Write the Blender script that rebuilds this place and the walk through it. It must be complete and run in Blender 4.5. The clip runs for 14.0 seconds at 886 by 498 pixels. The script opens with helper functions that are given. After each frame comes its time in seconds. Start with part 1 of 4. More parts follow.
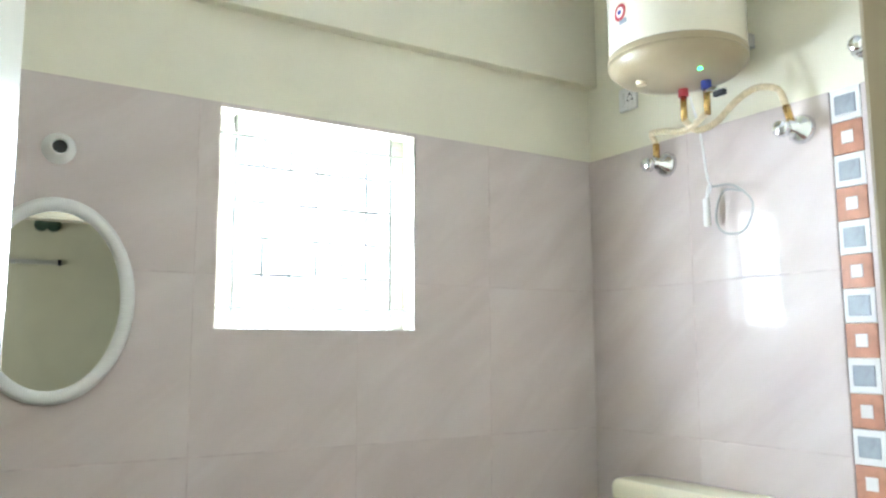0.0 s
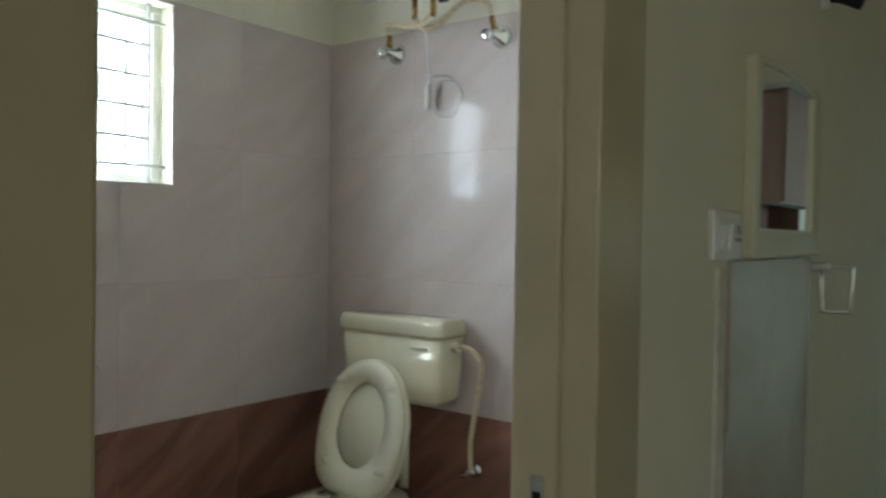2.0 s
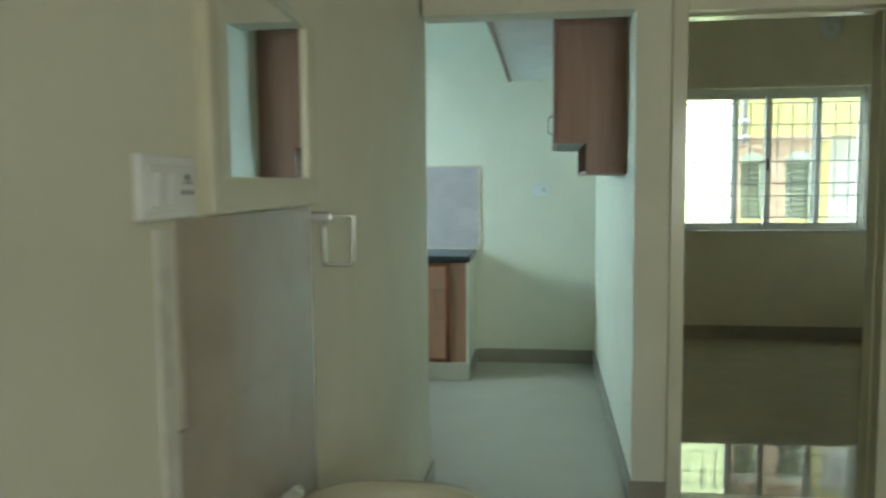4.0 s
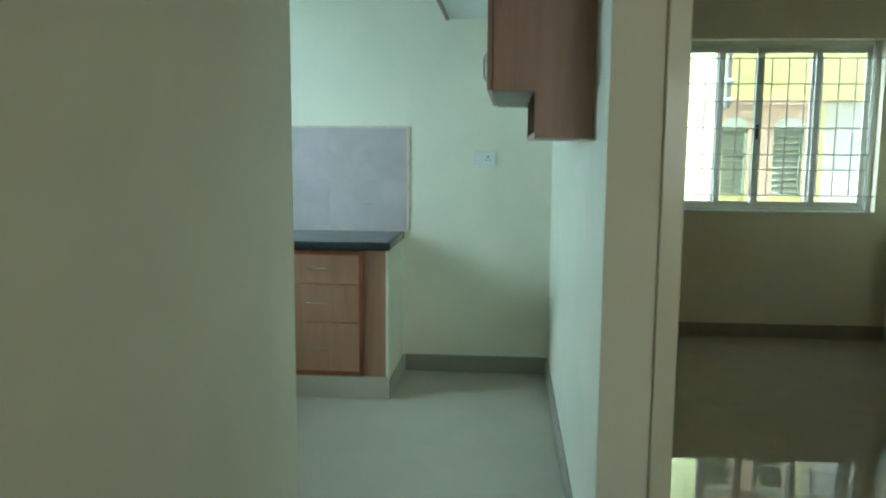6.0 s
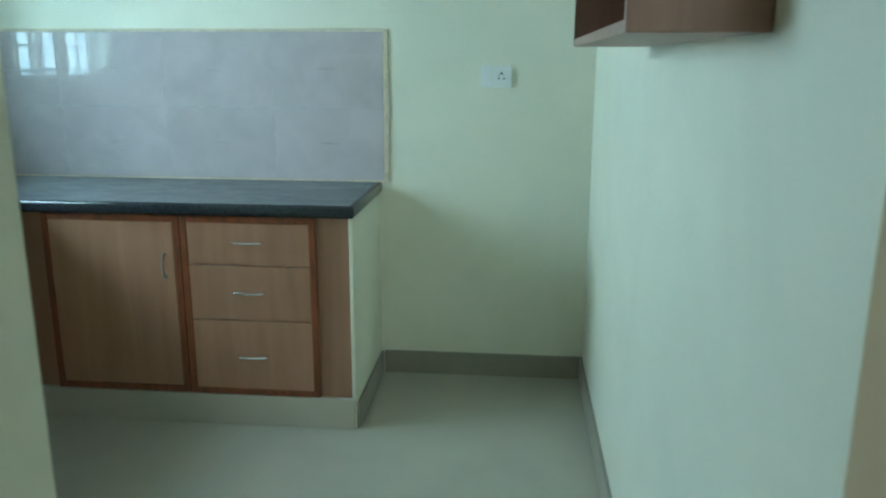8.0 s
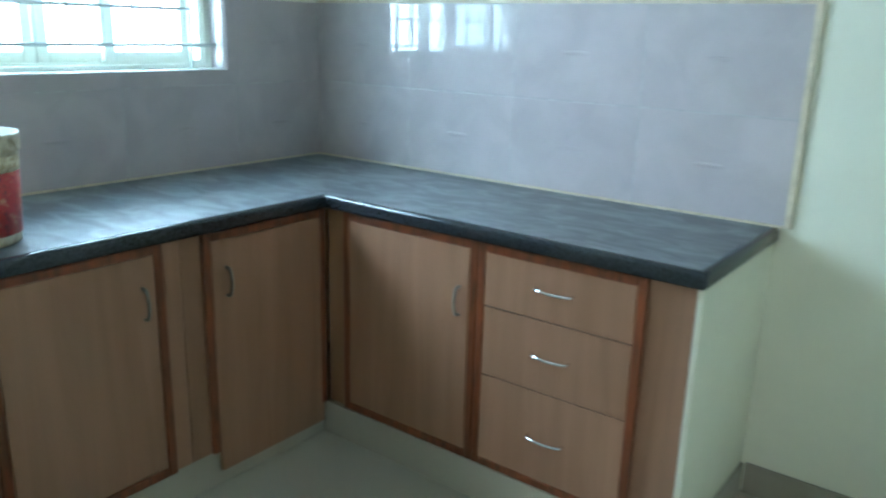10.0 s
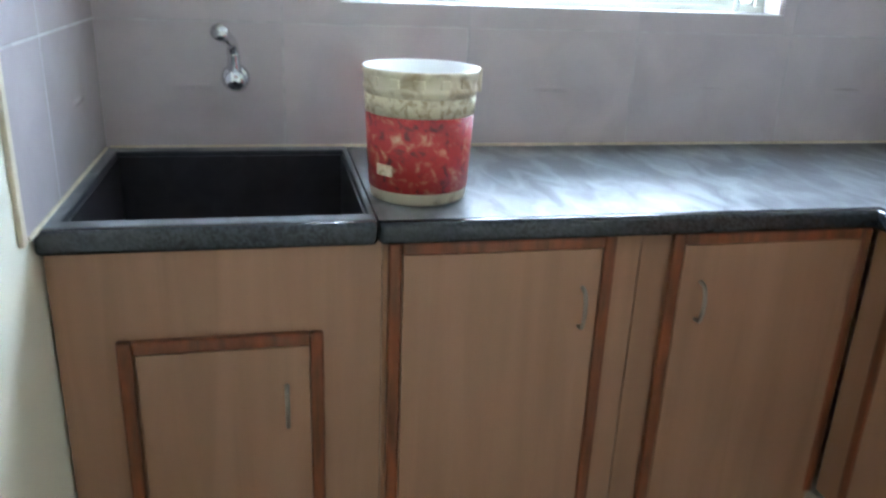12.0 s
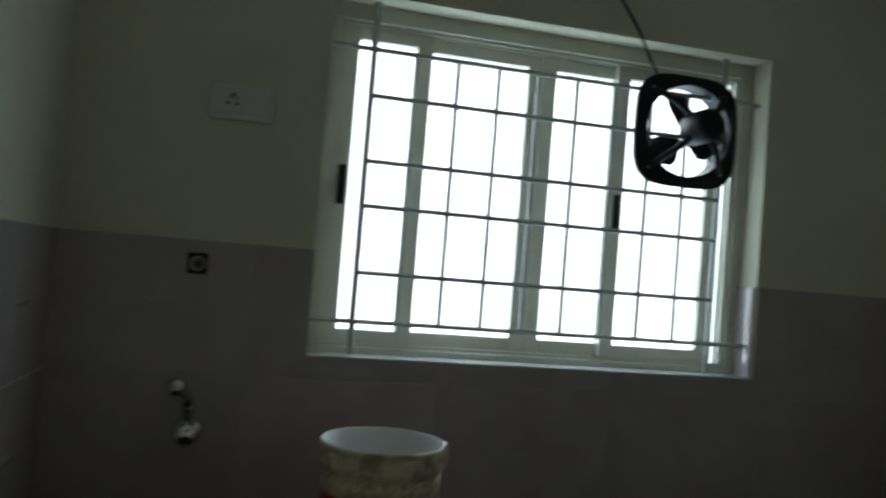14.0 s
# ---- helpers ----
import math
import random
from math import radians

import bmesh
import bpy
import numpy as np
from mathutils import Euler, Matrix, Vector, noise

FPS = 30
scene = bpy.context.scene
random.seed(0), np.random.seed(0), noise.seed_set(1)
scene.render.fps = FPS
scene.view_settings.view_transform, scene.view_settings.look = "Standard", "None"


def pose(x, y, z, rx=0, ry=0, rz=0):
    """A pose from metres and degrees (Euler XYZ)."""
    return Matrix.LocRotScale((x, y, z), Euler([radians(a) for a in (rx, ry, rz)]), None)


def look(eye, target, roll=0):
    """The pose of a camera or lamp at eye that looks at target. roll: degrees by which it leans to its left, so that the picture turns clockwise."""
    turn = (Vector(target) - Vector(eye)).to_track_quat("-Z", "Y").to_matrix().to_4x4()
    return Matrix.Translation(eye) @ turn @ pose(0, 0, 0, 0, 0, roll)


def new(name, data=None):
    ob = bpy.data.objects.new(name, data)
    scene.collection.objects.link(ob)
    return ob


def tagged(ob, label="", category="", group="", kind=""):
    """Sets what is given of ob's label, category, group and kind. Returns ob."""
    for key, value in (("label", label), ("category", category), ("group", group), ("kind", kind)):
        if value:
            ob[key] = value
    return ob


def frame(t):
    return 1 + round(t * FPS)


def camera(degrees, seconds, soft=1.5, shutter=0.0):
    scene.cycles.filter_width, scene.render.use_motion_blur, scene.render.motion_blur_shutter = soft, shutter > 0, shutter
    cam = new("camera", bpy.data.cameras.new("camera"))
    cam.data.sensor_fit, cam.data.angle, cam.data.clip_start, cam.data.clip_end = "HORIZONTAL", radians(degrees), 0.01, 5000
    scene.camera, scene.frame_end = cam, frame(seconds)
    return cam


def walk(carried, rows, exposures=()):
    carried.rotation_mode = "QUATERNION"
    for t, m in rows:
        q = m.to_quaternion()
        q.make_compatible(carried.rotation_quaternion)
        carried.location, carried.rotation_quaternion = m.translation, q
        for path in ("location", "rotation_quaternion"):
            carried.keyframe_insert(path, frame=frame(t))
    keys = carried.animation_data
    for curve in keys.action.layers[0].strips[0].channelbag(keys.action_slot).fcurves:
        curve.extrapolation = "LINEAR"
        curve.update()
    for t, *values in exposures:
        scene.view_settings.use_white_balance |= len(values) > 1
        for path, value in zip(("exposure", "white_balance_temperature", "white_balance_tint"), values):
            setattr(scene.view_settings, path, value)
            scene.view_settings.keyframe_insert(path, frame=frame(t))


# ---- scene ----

cam = camera(59.4, 14.0, soft=2.2, shutter=0.4)
PATH = [
    (0, (-0.682, 0.298, 1.413), (-2.364, 1.349, 1.67), -0.2),
    (0.3, (-0.661, 0.276, 1.396), (-2.328, 1.34, 1.696), 0.5),
    (0.7, (-0.618, 0.212, 1.419), (-2.251, 1.355, 1.58), 0.8),
    (1, (-0.574, 0.15, 1.377), (-2.112, 1.425, 1.471), 1.0),
    (1.5, (-0.52, 0.087, 1.349), (-1.943, 1.496, 1.405), 1.0),
    (2, (-0.429, -0.046, 1.319), (-1.639, 1.546, 1.282), 0.9),
    (2.4, (-0.417, -0.086, 1.324), (-1.454, 1.62, 1.206), 0.9),
    (3, (-0.456, -0.006, 1.321), (-1.142, 1.864, 1.14), 0.4),
    (3.5, (-0.435, 0.05, 1.322), (-0.878, 1.992, 1.137), -0.1),
    (4, (-0.348, 0.322, 1.328), (-0.612, 2.297, 1.158), -0.5),
    (4.2, (-0.312, 0.422, 1.331), (-0.517, 2.403, 1.154), -0.3),
    (6.3, (-0.249, 1.671, 1.323), (-0.406, 3.643, 1.03), 0.6),
    (6.5, (-0.268, 1.799, 1.316), (-0.422, 3.767, 0.994), 0.9),
    (7, (-0.298, 2.134, 1.323), (-0.435, 4.093, 0.944), 1.0),
    (7.2, (-0.311, 2.274, 1.316), (-0.437, 4.229, 0.913), 0.9),
    (9.3, (-0.287, 3.508, 1.344), (-0.999, 5.303, 0.822), 0.1),
    (9.5, (-0.295, 3.563, 1.309), (-1.155, 5.3, 0.816), 0.9),
    (10, (-0.325, 3.733, 1.346), (-1.486, 5.269, 0.806), 1.6),
    (10.5, (-0.459, 3.891, 1.304), (-1.863, 5.207, 0.758), 2.8),
    (11, (-0.613, 4.023, 1.27), (-2.214, 5.074, 0.693), 1.7),
    (11.5, (-0.689, 4.133, 1.294), (-2.448, 4.812, 0.629), 1.7),
    (12, (-0.739, 4.183, 1.279), (-2.572, 4.6, 0.597), 2.4),
    (12.5, (-0.738, 4.188, 1.271), (-2.679, 4.56, 0.963), 3.2),
    (13, (-0.743, 4.153, 1.381), (-2.711, 4.509, 1.408), 2.9),
    (13.3, (-0.715, 4.192, 1.376), (-2.691, 4.477, 1.496), 2.9),
    (13.5, (-0.71, 4.227, 1.382), (-2.693, 4.468, 1.472), 3.5),
    (13.7, (-0.752, 4.224, 1.381), (-2.734, 4.485, 1.446), 4.1),
    (14, (-0.849, 4.209, 1.403), (-2.791, 4.682, 1.472), 4.6),
]
EXPOSURES = [(0, 2.62, 5550, 6), (0.5, 2.2, 5550, 5), (0.7, 2.05, 5600, 4), (1.0, 1.68, 5600, 4), (1.5, 1.18, 5600, 3), (2.0, 1.3, 5600, 3), (2.4, 1.62, 5600, 2), (3.0, 2.05, 5500, -1), (3.5, 2.28, 5500, -2),
             (4.2, 2.42, 5550, 0), (6.5, 2.3, 5350, -4), (7.2, 2.3, 5300, -4), (9.5, 2.36, 5200, 3), (10.0, 2.68, 5200, 8), (10.5, 2.95, 5200, 12), (11, 3.12, 5450, 20), (12.0, 3.36, 5800, 29), (12.6, 3.08, 5850, 28),
             (13.0, 2.45, 6150, 29), (13.3, 1.5, 6200, 22), (13.6, 0.7, 6300, 21), (14.0, -0.15, 6450, 20)]
walk(cam, [(t, look(eye, target, roll)) for t, eye, target, roll in PATH], EXPOSURES)

# ---- world, sun, window light ----
SKY_UP, SKY_TURN = radians(54), radians(112)
world = bpy.data.worlds.new("sky")
scene.world = world
world.use_nodes = True
sky = world.node_tree.nodes.new("ShaderNodeTexSky")
sky.sky_type, sky.sun_disc, sky.sun_elevation, sky.sun_rotation = "NISHITA", False, SKY_UP, SKY_TURN
world.node_tree.links.new(sky.outputs[0], world.node_tree.nodes["Background"].inputs[0])
world.node_tree.nodes["Background"].inputs[1].default_value = 0.10
sun = new("sun", bpy.data.lights.new("sun", "SUN"))
sun.data.energy, sun.data.angle, sun.data.color = 2.0, radians(0.6), (1, 0.94, 0.84)
sun.matrix_world = look((4, -1.0, 6), (0, 0, 0))


def window_light(name, place, target, w, h, watts, color):
    """Sky light that comes in through one window's opening."""
    lamp = new(name, bpy.data.lights.new(name, "AREA"))
    lamp.data.shape, lamp.data.size, lamp.data.size_y, lamp.data.energy, lamp.data.color = "RECTANGLE", w, h, watts, color
    lamp.matrix_world = look(place, target)
    return lamp


DAY = (0.60, 0.89, 1.0)
window_light("kitchen_daylight", (-2.905, 4.9475, 1.6275), (0, 4.9475, 1.6275), 1.19, 0.87, 11.4, DAY)
window_light("bathroom_daylight", (-2.87, 1.1575, 1.763), (0, 1.1575, 1.763), 0.585, 0.58, 17.5, (0.90, 0.93, 1.0))
window_light("hall_daylight", (1.5, -3.15, 1.5), (1.5, 0, 1.5), 1.8, 1.3, 8.8, (1.0, 0.89, 0.73))


# ---- materials ----
def material(name, color, rough=0.5, metal=0.0, vary=0.08, scale=6.0, bump=0.0, bump_scale=60.0, coat=0.0, dark=None, spread=(0.35, 0.65), stretch=(1, 1, 1), per=0.0, spec=0.5, turn=(0, 0, 0), shift=False):
    m = bpy.data.materials.new(name)
    m.use_nodes = True
    n, l = m.node_tree.nodes, m.node_tree.links
    b = n["Principled BSDF"]
    b.inputs["Roughness"].default_value, b.inputs["Metallic"].default_value = rough, metal
    b.inputs["Coat Weight"].default_value = coat
    b.inputs["Specular IOR Level"].default_value = spec
    b.inputs["Coat Roughness"].default_value = 0.08
    co = n.new("ShaderNodeTexCoord")
    mp = n.new("ShaderNodeMapping")
    mp.inputs["Scale"].default_value = stretch
    tilt = n.new("ShaderNodeMapping")
    tilt.inputs["Rotation"].default_value = [radians(a) for a in turn]
    l.new(co.outputs["Object"], tilt.inputs[0])
    l.new(tilt.outputs[0], mp.inputs[0])
    if shift:
        own, far = n.new("ShaderNodeObjectInfo"), n.new("ShaderNodeVectorMath")
        far.operation = "SCALE"
        far.inputs[0].default_value = (37, 21, 53)
        l.new(own.outputs["Random"], far.inputs["Scale"])
        l.new(far.outputs[0], mp.inputs["Location"])
    big = n.new("ShaderNodeTexNoise")
    big.inputs["Scale"].default_value, big.inputs["Detail"].default_value, big.inputs["Distortion"].default_value = scale, 8, 0.6
    l.new(mp.outputs[0], big.inputs["Vector"])
    ramp = n.new("ShaderNodeValToRGB")
    ramp.color_ramp.elements[0].position, ramp.color_ramp.elements[1].position = spread
    low = dark or tuple(c * (1 - 2 * vary) for c in color)
    ramp.color_ramp.elements[0].color, ramp.color_ramp.elements[1].color = (*low, 1), (*color, 1)
    l.new(big.outputs["Fac"], ramp.inputs[0])
    out = ramp.outputs[0]
    if per:
        info = n.new("ShaderNodeObjectInfo")
        hsv = n.new("ShaderNodeHueSaturation")
        mr = n.new("ShaderNodeMapRange")
        mr.inputs[3].default_value, mr.inputs[4].default_value = 1 - per, 1 + per
        l.new(info.outputs["Random"], mr.inputs[0])
        l.new(mr.outputs[0], hsv.inputs["Value"])
        l.new(out, hsv.inputs["Color"])
        out = hsv.outputs[0]
    l.new(out, b.inputs["Base Color"])
    if bump:
        fine = n.new("ShaderNodeTexNoise")
        fine.inputs["Scale"].default_value, fine.inputs["Detail"].default_value = bump_scale, 5
        l.new(mp.outputs[0], fine.inputs["Vector"])
        bp = n.new("ShaderNodeBump")
        bp.inputs["Strength"].default_value, bp.inputs["Distance"].default_value = bump, 0.004
        l.new(fine.outputs["Fac"], bp.inputs["Height"])
        l.new(bp.outputs[0], b.inputs["Normal"])
    return m


PAINT = material("yellow_wall_paint", (0.77, 0.735, 0.585), 0.55, vary=0.03, scale=2.5, bump=0.12, bump_scale=45)
WHITE = material("white_ceiling_paint", (0.8, 0.8, 0.77), 0.7, vary=0.03, bump=0.1)
TAN = material("tan_enamel_frame", (0.53, 0.46, 0.31), 0.3, vary=0.06, scale=4, bump=0.06, bump_scale=30, coat=0.2)
DOOR = material("glossy_cream_door_paint", (0.74, 0.71, 0.62), 0.28, vary=0.03, scale=3, bump=0.03, bump_scale=20, coat=0.5)
# same wall paint; the bedroom's warm light is put into its colour
WARM = material("warm_lit_wall_paint", (0.77, 0.69, 0.51), 0.55, vary=0.03, scale=2.5, bump=0.12, bump_scale=45)
# door handle metal; the dim brown reflected from the wood is put into its colour
DIMMED = material("wood_reflecting_steel", (0.34, 0.31, 0.27), 0.42, 1.0, vary=0.1, scale=30)
CREAM = material("cream_enamel_paint", (0.68, 0.64, 0.47), 0.28, vary=0.04, scale=4, bump=0.06, bump_scale=30, coat=0.2)
PINK = material("pale_pink_marble_tile", (0.64, 0.57, 0.535), 0.015, vary=0.1, scale=2.4, stretch=(0.8, 1, 3.2), turn=(0, 38, 0), shift=True, dark=(0.56, 0.485, 0.45), spread=(0.3, 0.7), spec=0.13)
DADO = material("brown_marble_tile", (0.31, 0.165, 0.12), 0.1, scale=2.6, stretch=(0.8, 1, 4.5), turn=(0, 38, 0), shift=True, dark=(0.19, 0.092, 0.068), spread=(0.34, 0.66))
SPLASH = material("mauve_grey_ceramic_tile", (0.50, 0.435, 0.43), 0.025, scale=7, dark=(0.45, 0.39, 0.385), bump=0.004, bump_scale=10, per=0.03, shift=True, spec=0.45)
GROUT = material("tile_grout", (0.62, 0.53, 0.495), 0.85, vary=0.1, scale=20)
GROUT_GREY = material("grey_tile_grout", (0.48, 0.44, 0.43), 0.85, vary=0.1, scale=20)
EDGING = material("cream_cement_edging", (0.66, 0.56, 0.40), 0.8, vary=0.1, scale=30, bump=0.3, bump_scale=80)
ORANGE = material("terracotta_border_tile", (0.52, 0.27, 0.18), 0.2, vary=0.12, scale=30)
SILVER = material("grey_border_inlay", (0.36, 0.39, 0.42), 0.25, vary=0.1, scale=40)
WHITE_TILE = material("white_glazed_tile", (0.78, 0.77, 0.75), 0.12, vary=0.04)
FLOOR = material("beige_vitrified_floor", (0.46, 0.415, 0.325), 0.32, vary=0.04, scale=3, bump=0.02, bump_scale=40)
GLOSSY = material("polished_beige_floor", (0.40, 0.345, 0.25), 0.018, vary=0.05, scale=3, spec=0.85)
SKIRT = material("grey_beige_skirting_tile", (0.32, 0.28, 0.215), 0.3, vary=0.06, scale=5)
GRANITE = material("black_granite", (0.035, 0.04, 0.045), 0.16, scale=140, dark=(0.015, 0.016, 0.018), bump=0.02, bump_scale=30)
LAMINATE = material("maple_laminate", (0.37, 0.20, 0.118), 0.36, shift=True, scale=2.6, stretch=(7, 7, 0.5), dark=(0.28, 0.148, 0.082), spread=(0.25, 0.75), bump=0.03, bump_scale=30, per=0.05)
TEAK = material("brown_teak_beading", (0.23, 0.062, 0.019), 0.4, scale=8, stretch=(6, 6, 1), dark=(0.12, 0.042, 0.016), bump=0.05)
ROSE = material("rose_brown_laminate", (0.36, 0.215, 0.16), 0.4, scale=3.5, stretch=(9, 9, 0.7), dark=(0.29, 0.165, 0.12), spread=(0.25, 0.75), bump=0.03)
GREYBOARD = material("grey_board", (0.42, 0.42, 0.40), 0.6, vary=0.05)
CHROME = material("chrome", (0.82, 0.83, 0.85), 0.09, 1.0, vary=0.02)
STEEL = material("brushed_steel", (0.6, 0.6, 0.6), 0.28, 1.0, vary=0.05, scale=30)
BRASS = material("brass_nut", (0.60, 0.40, 0.14), 0.25, 1.0, vary=0.1, scale=30)
IVORY = material("ivory_ceramic", (0.74, 0.69, 0.50), 0.1, vary=0.03, scale=4, coat=0.4)
SEAT = material("ivory_plastic", (0.74, 0.70, 0.53), 0.22, vary=0.03)
ENAMEL = material("cream_enamel_casing", (0.74, 0.69, 0.55), 0.25, vary=0.02, coat=0.3)
TANBASE = material("tan_plastic_cap", (0.36, 0.295, 0.175), 0.3, vary=0.05)
PLASTIC = material("white_plastic", (0.78, 0.77, 0.74), 0.3, vary=0.03)
HOSE = material("cream_braided_hose", (0.72, 0.60, 0.38), 0.45, vary=0.12, scale=60, bump=0.3, bump_scale=300)
BLACK = material("black_enamel", (0.014, 0.015, 0.018), 0.5, vary=0.1, bump=0.05, spec=0.25)
# shade inside holes and slots, put in as near-black colour
DARK = material("hole_shade", (0.02, 0.018, 0.016), 0.8, vary=0.1)
RED = material("red_plastic", (0.42, 0.02, 0.025), 0.4, vary=0.1)
BLUE = material("blue_plastic", (0.02, 0.04, 0.30), 0.4, vary=0.1)
ALUMINIUM = material("cream_aluminium_frame", (0.66, 0.65, 0.56), 0.35, vary=0.04, scale=5)
IRON = material("painted_iron_bar", (0.50, 0.51, 0.47), 0.45, vary=0.12, scale=30, bump=0.1)
GREENISH = material("dark_green_plastic", (0.03, 0.075, 0.05), 0.4, vary=0.1)
SINK = material("dark_stone_sink", (0.032, 0.027, 0.030), 0.35, vary=0.2, scale=20, bump=0.05)
PANEL = material("grey_basin_panel_tile", (0.46, 0.395, 0.325), 0.07, vary=0.06, scale=5)
PLASTER = material("rough_white_plaster", (0.72, 0.69, 0.60), 0.85, vary=0.08, scale=25, bump=0.6, bump_scale=40)
FACADE = material("yellow_facade_paint", (0.74, 0.70, 0.32), 0.8, vary=0.05, scale=1.5, bump=0.2)
PEACH = material("peach_window_surround", (0.76, 0.57, 0.43), 0.8, vary=0.05)
LOUVRE = material("grey_green_louvre", (0.60, 0.66, 0.56), 0.6, vary=0.06)
EARTH = material("outside_ground", (0.42, 0.40, 0.36), 0.95, vary=0.15, scale=0.8, bump=0.3)
TUB = material("ivory_plastic_tub", (0.72, 0.64, 0.47), 0.45, scale=22, dark=(0.42, 0.32, 0.19), spread=(0.34, 0.52))
TUB_IN = material("white_tub_inside", (0.78, 0.78, 0.76), 0.5, vary=0.04)
WRAP = material("red_printed_label", (0.47, 0.03, 0.03), 0.42, scale=42, dark=(0.15, 0.03, 0.03), spread=(0.33, 0.46), bump=0.1, bump_scale=50)
print_ramp = [n for n in WRAP.node_tree.nodes if n.type == "VALTORGB"][0].color_ramp
for at, tone in ((0.54, (0.45, 0.035, 0.03, 1)), (0.66, (0.54, 0.22, 0.13, 1)), (0.80, (0.60, 0.48, 0.33, 1))):
    print_ramp.elements.new(at).color = tone
GOLDBAND = material("worn_gold_label_band", (0.70, 0.62, 0.44), 0.5, scale=65, dark=(0.42, 0.30, 0.16), spread=(0.36, 0.54), bump=0.1)


def dusty(m, tone, amount):
    """Lay smears of dry dust over a polished material."""
    n, l = m.node_tree.nodes, m.node_tree.links
    b = n["Principled BSDF"]
    base = b.inputs["Base Color"].links[0].from_socket
    co = n.new("ShaderNodeTexCoord")
    mp = n.new("ShaderNodeMapping")
    mp.inputs["Scale"].default_value, mp.inputs["Rotation"].default_value = (1.2, 2.6, 3), (0, 0, 0.9)
    l.new(co.outputs["Object"], mp.inputs[0])
    tex = n.new("ShaderNodeTexNoise")
    tex.inputs["Scale"].default_value, tex.inputs["Detail"].default_value, tex.inputs["Distortion"].default_value = 6.0, 3.5, 0.8
    l.new(mp.outputs[0], tex.inputs["Vector"])
    ramp = n.new("ShaderNodeValToRGB")
    ramp.color_ramp.elements[0].position, ramp.color_ramp.elements[1].position = 0.38, 0.66
    ramp.color_ramp.elements[0].color, ramp.color_ramp.elements[1].color = (0.14, 0.14, 0.14, 1), (amount, amount, amount, 1)
    l.new(tex.outputs["Fac"], ramp.inputs[0])
    mix = n.new("ShaderNodeMix")
    mix.data_type = "RGBA"
    geo, sep, up, mul = n.new("ShaderNodeNewGeometry"), n.new("ShaderNodeSeparateXYZ"), n.new("ShaderNodeMapRange"), n.new("ShaderNodeMath")
    l.new(geo.outputs["Normal"], sep.inputs[0])
    up.inputs[1].default_value, up.inputs[2].default_value = 0.75, 0.98
    l.new(sep.outputs[2], up.inputs[0])
    mul.operation = "MULTIPLY"
    l.new(ramp.outputs[0], mul.inputs[0]), l.new(up.outputs[0], mul.inputs[1])
    l.new(mul.outputs[0], mix.inputs[0])
    l.new(base, mix.inputs[6])
    mix.inputs[7].default_value = (*tone, 1)
    l.new(mix.outputs[2], b.inputs["Base Color"])
    mr = n.new("ShaderNodeMapRange")
    mr.inputs[3].default_value, mr.inputs[4].default_value = 0.30, 0.40
    l.new(mul.outputs[0], mr.inputs[0])
    l.new(mr.outputs[0], b.inputs["Roughness"])


GRANITE_TOP = GRANITE.copy()
GRANITE_TOP.name = "dusty_black_granite"
dusty(GRANITE_TOP, (0.28, 0.29, 0.29), 0.75)


def clear(name, rough, tint=(1, 1, 1), gloss=0.08):
    """A pane: mostly clear, with a mirror-like sheen."""
    m = bpy.data.materials.new(name)
    m.use_nodes = True
    n, l = m.node_tree.nodes, m.node_tree.links
    n.clear()
    out, mix = n.new("ShaderNodeOutputMaterial"), n.new("ShaderNodeMixShader")
    a, g = n.new("ShaderNodeBsdfTransparent"), n.new("ShaderNodeBsdfGlossy")
    a.inputs[0].default_value = (*tint, 1)
    g.inputs["Roughness"].default_value = rough
    mix.inputs[0].default_value = gloss
    l.new(a.outputs[0], mix.inputs[1]), l.new(g.outputs[0], mix.inputs[2]), l.new(mix.outputs[0], out.inputs[0])
    return m


GLASS = clear("window_glass", 0.02, (0.97, 0.97, 0.95), 0.05)
MIRROR = material("mirror_silver", (0.86, 0.89, 0.87), 0.015, 1.0, vary=0.005)
GREEN_LED = material("green_indicator", (0.05, 0.7, 0.1), 0.4)
GREEN_LED.node_tree.nodes["Principled BSDF"].inputs["Emission Color"].default_value = (0.1, 1, 0.15, 1)
GREEN_LED.node_tree.nodes["Principled BSDF"].inputs["Emission Strength"].default_value = 1.5


HAZE = bpy.data.materials.new("white_hazy_sky")
HAZE.use_nodes = True
HAZE.node_tree.nodes.clear()
glow, end = HAZE.node_tree.nodes.new("ShaderNodeEmission"), HAZE.node_tree.nodes.new("ShaderNodeOutputMaterial")
glow.inputs[0].default_value, glow.inputs[1].default_value = (0.82, 0.95, 1.0, 1), 4.0
HAZE.node_tree.links.new(glow.outputs[0], end.inputs[0])


# ---- building helpers ----
def part(name, bm, mat, parent=None, label="", smooth=False, bevel=0.0):
    me = bpy.data.meshes.new(name)
    bmesh.ops.recalc_face_normals(bm, faces=bm.faces)
    bm.to_mesh(me)
    bm.free()
    me.materials.append(mat)
    if smooth:
        for p in me.polygons:
            p.use_smooth = True
    ob = new(name, me)
    if parent:
        ob.parent = parent
    if label:
        ob["label"] = label
    if bevel:
        md = ob.modifiers.new("edge", "BEVEL")
        md.width, md.segments, md.limit_method, md.angle_limit = bevel, 2, "ANGLE", radians(40)
    return ob


def thing(name, m, label, category, group="", kind=""):
    ob = new(name)
    ob.matrix_world = m
    return tagged(ob, label, category, group, kind)


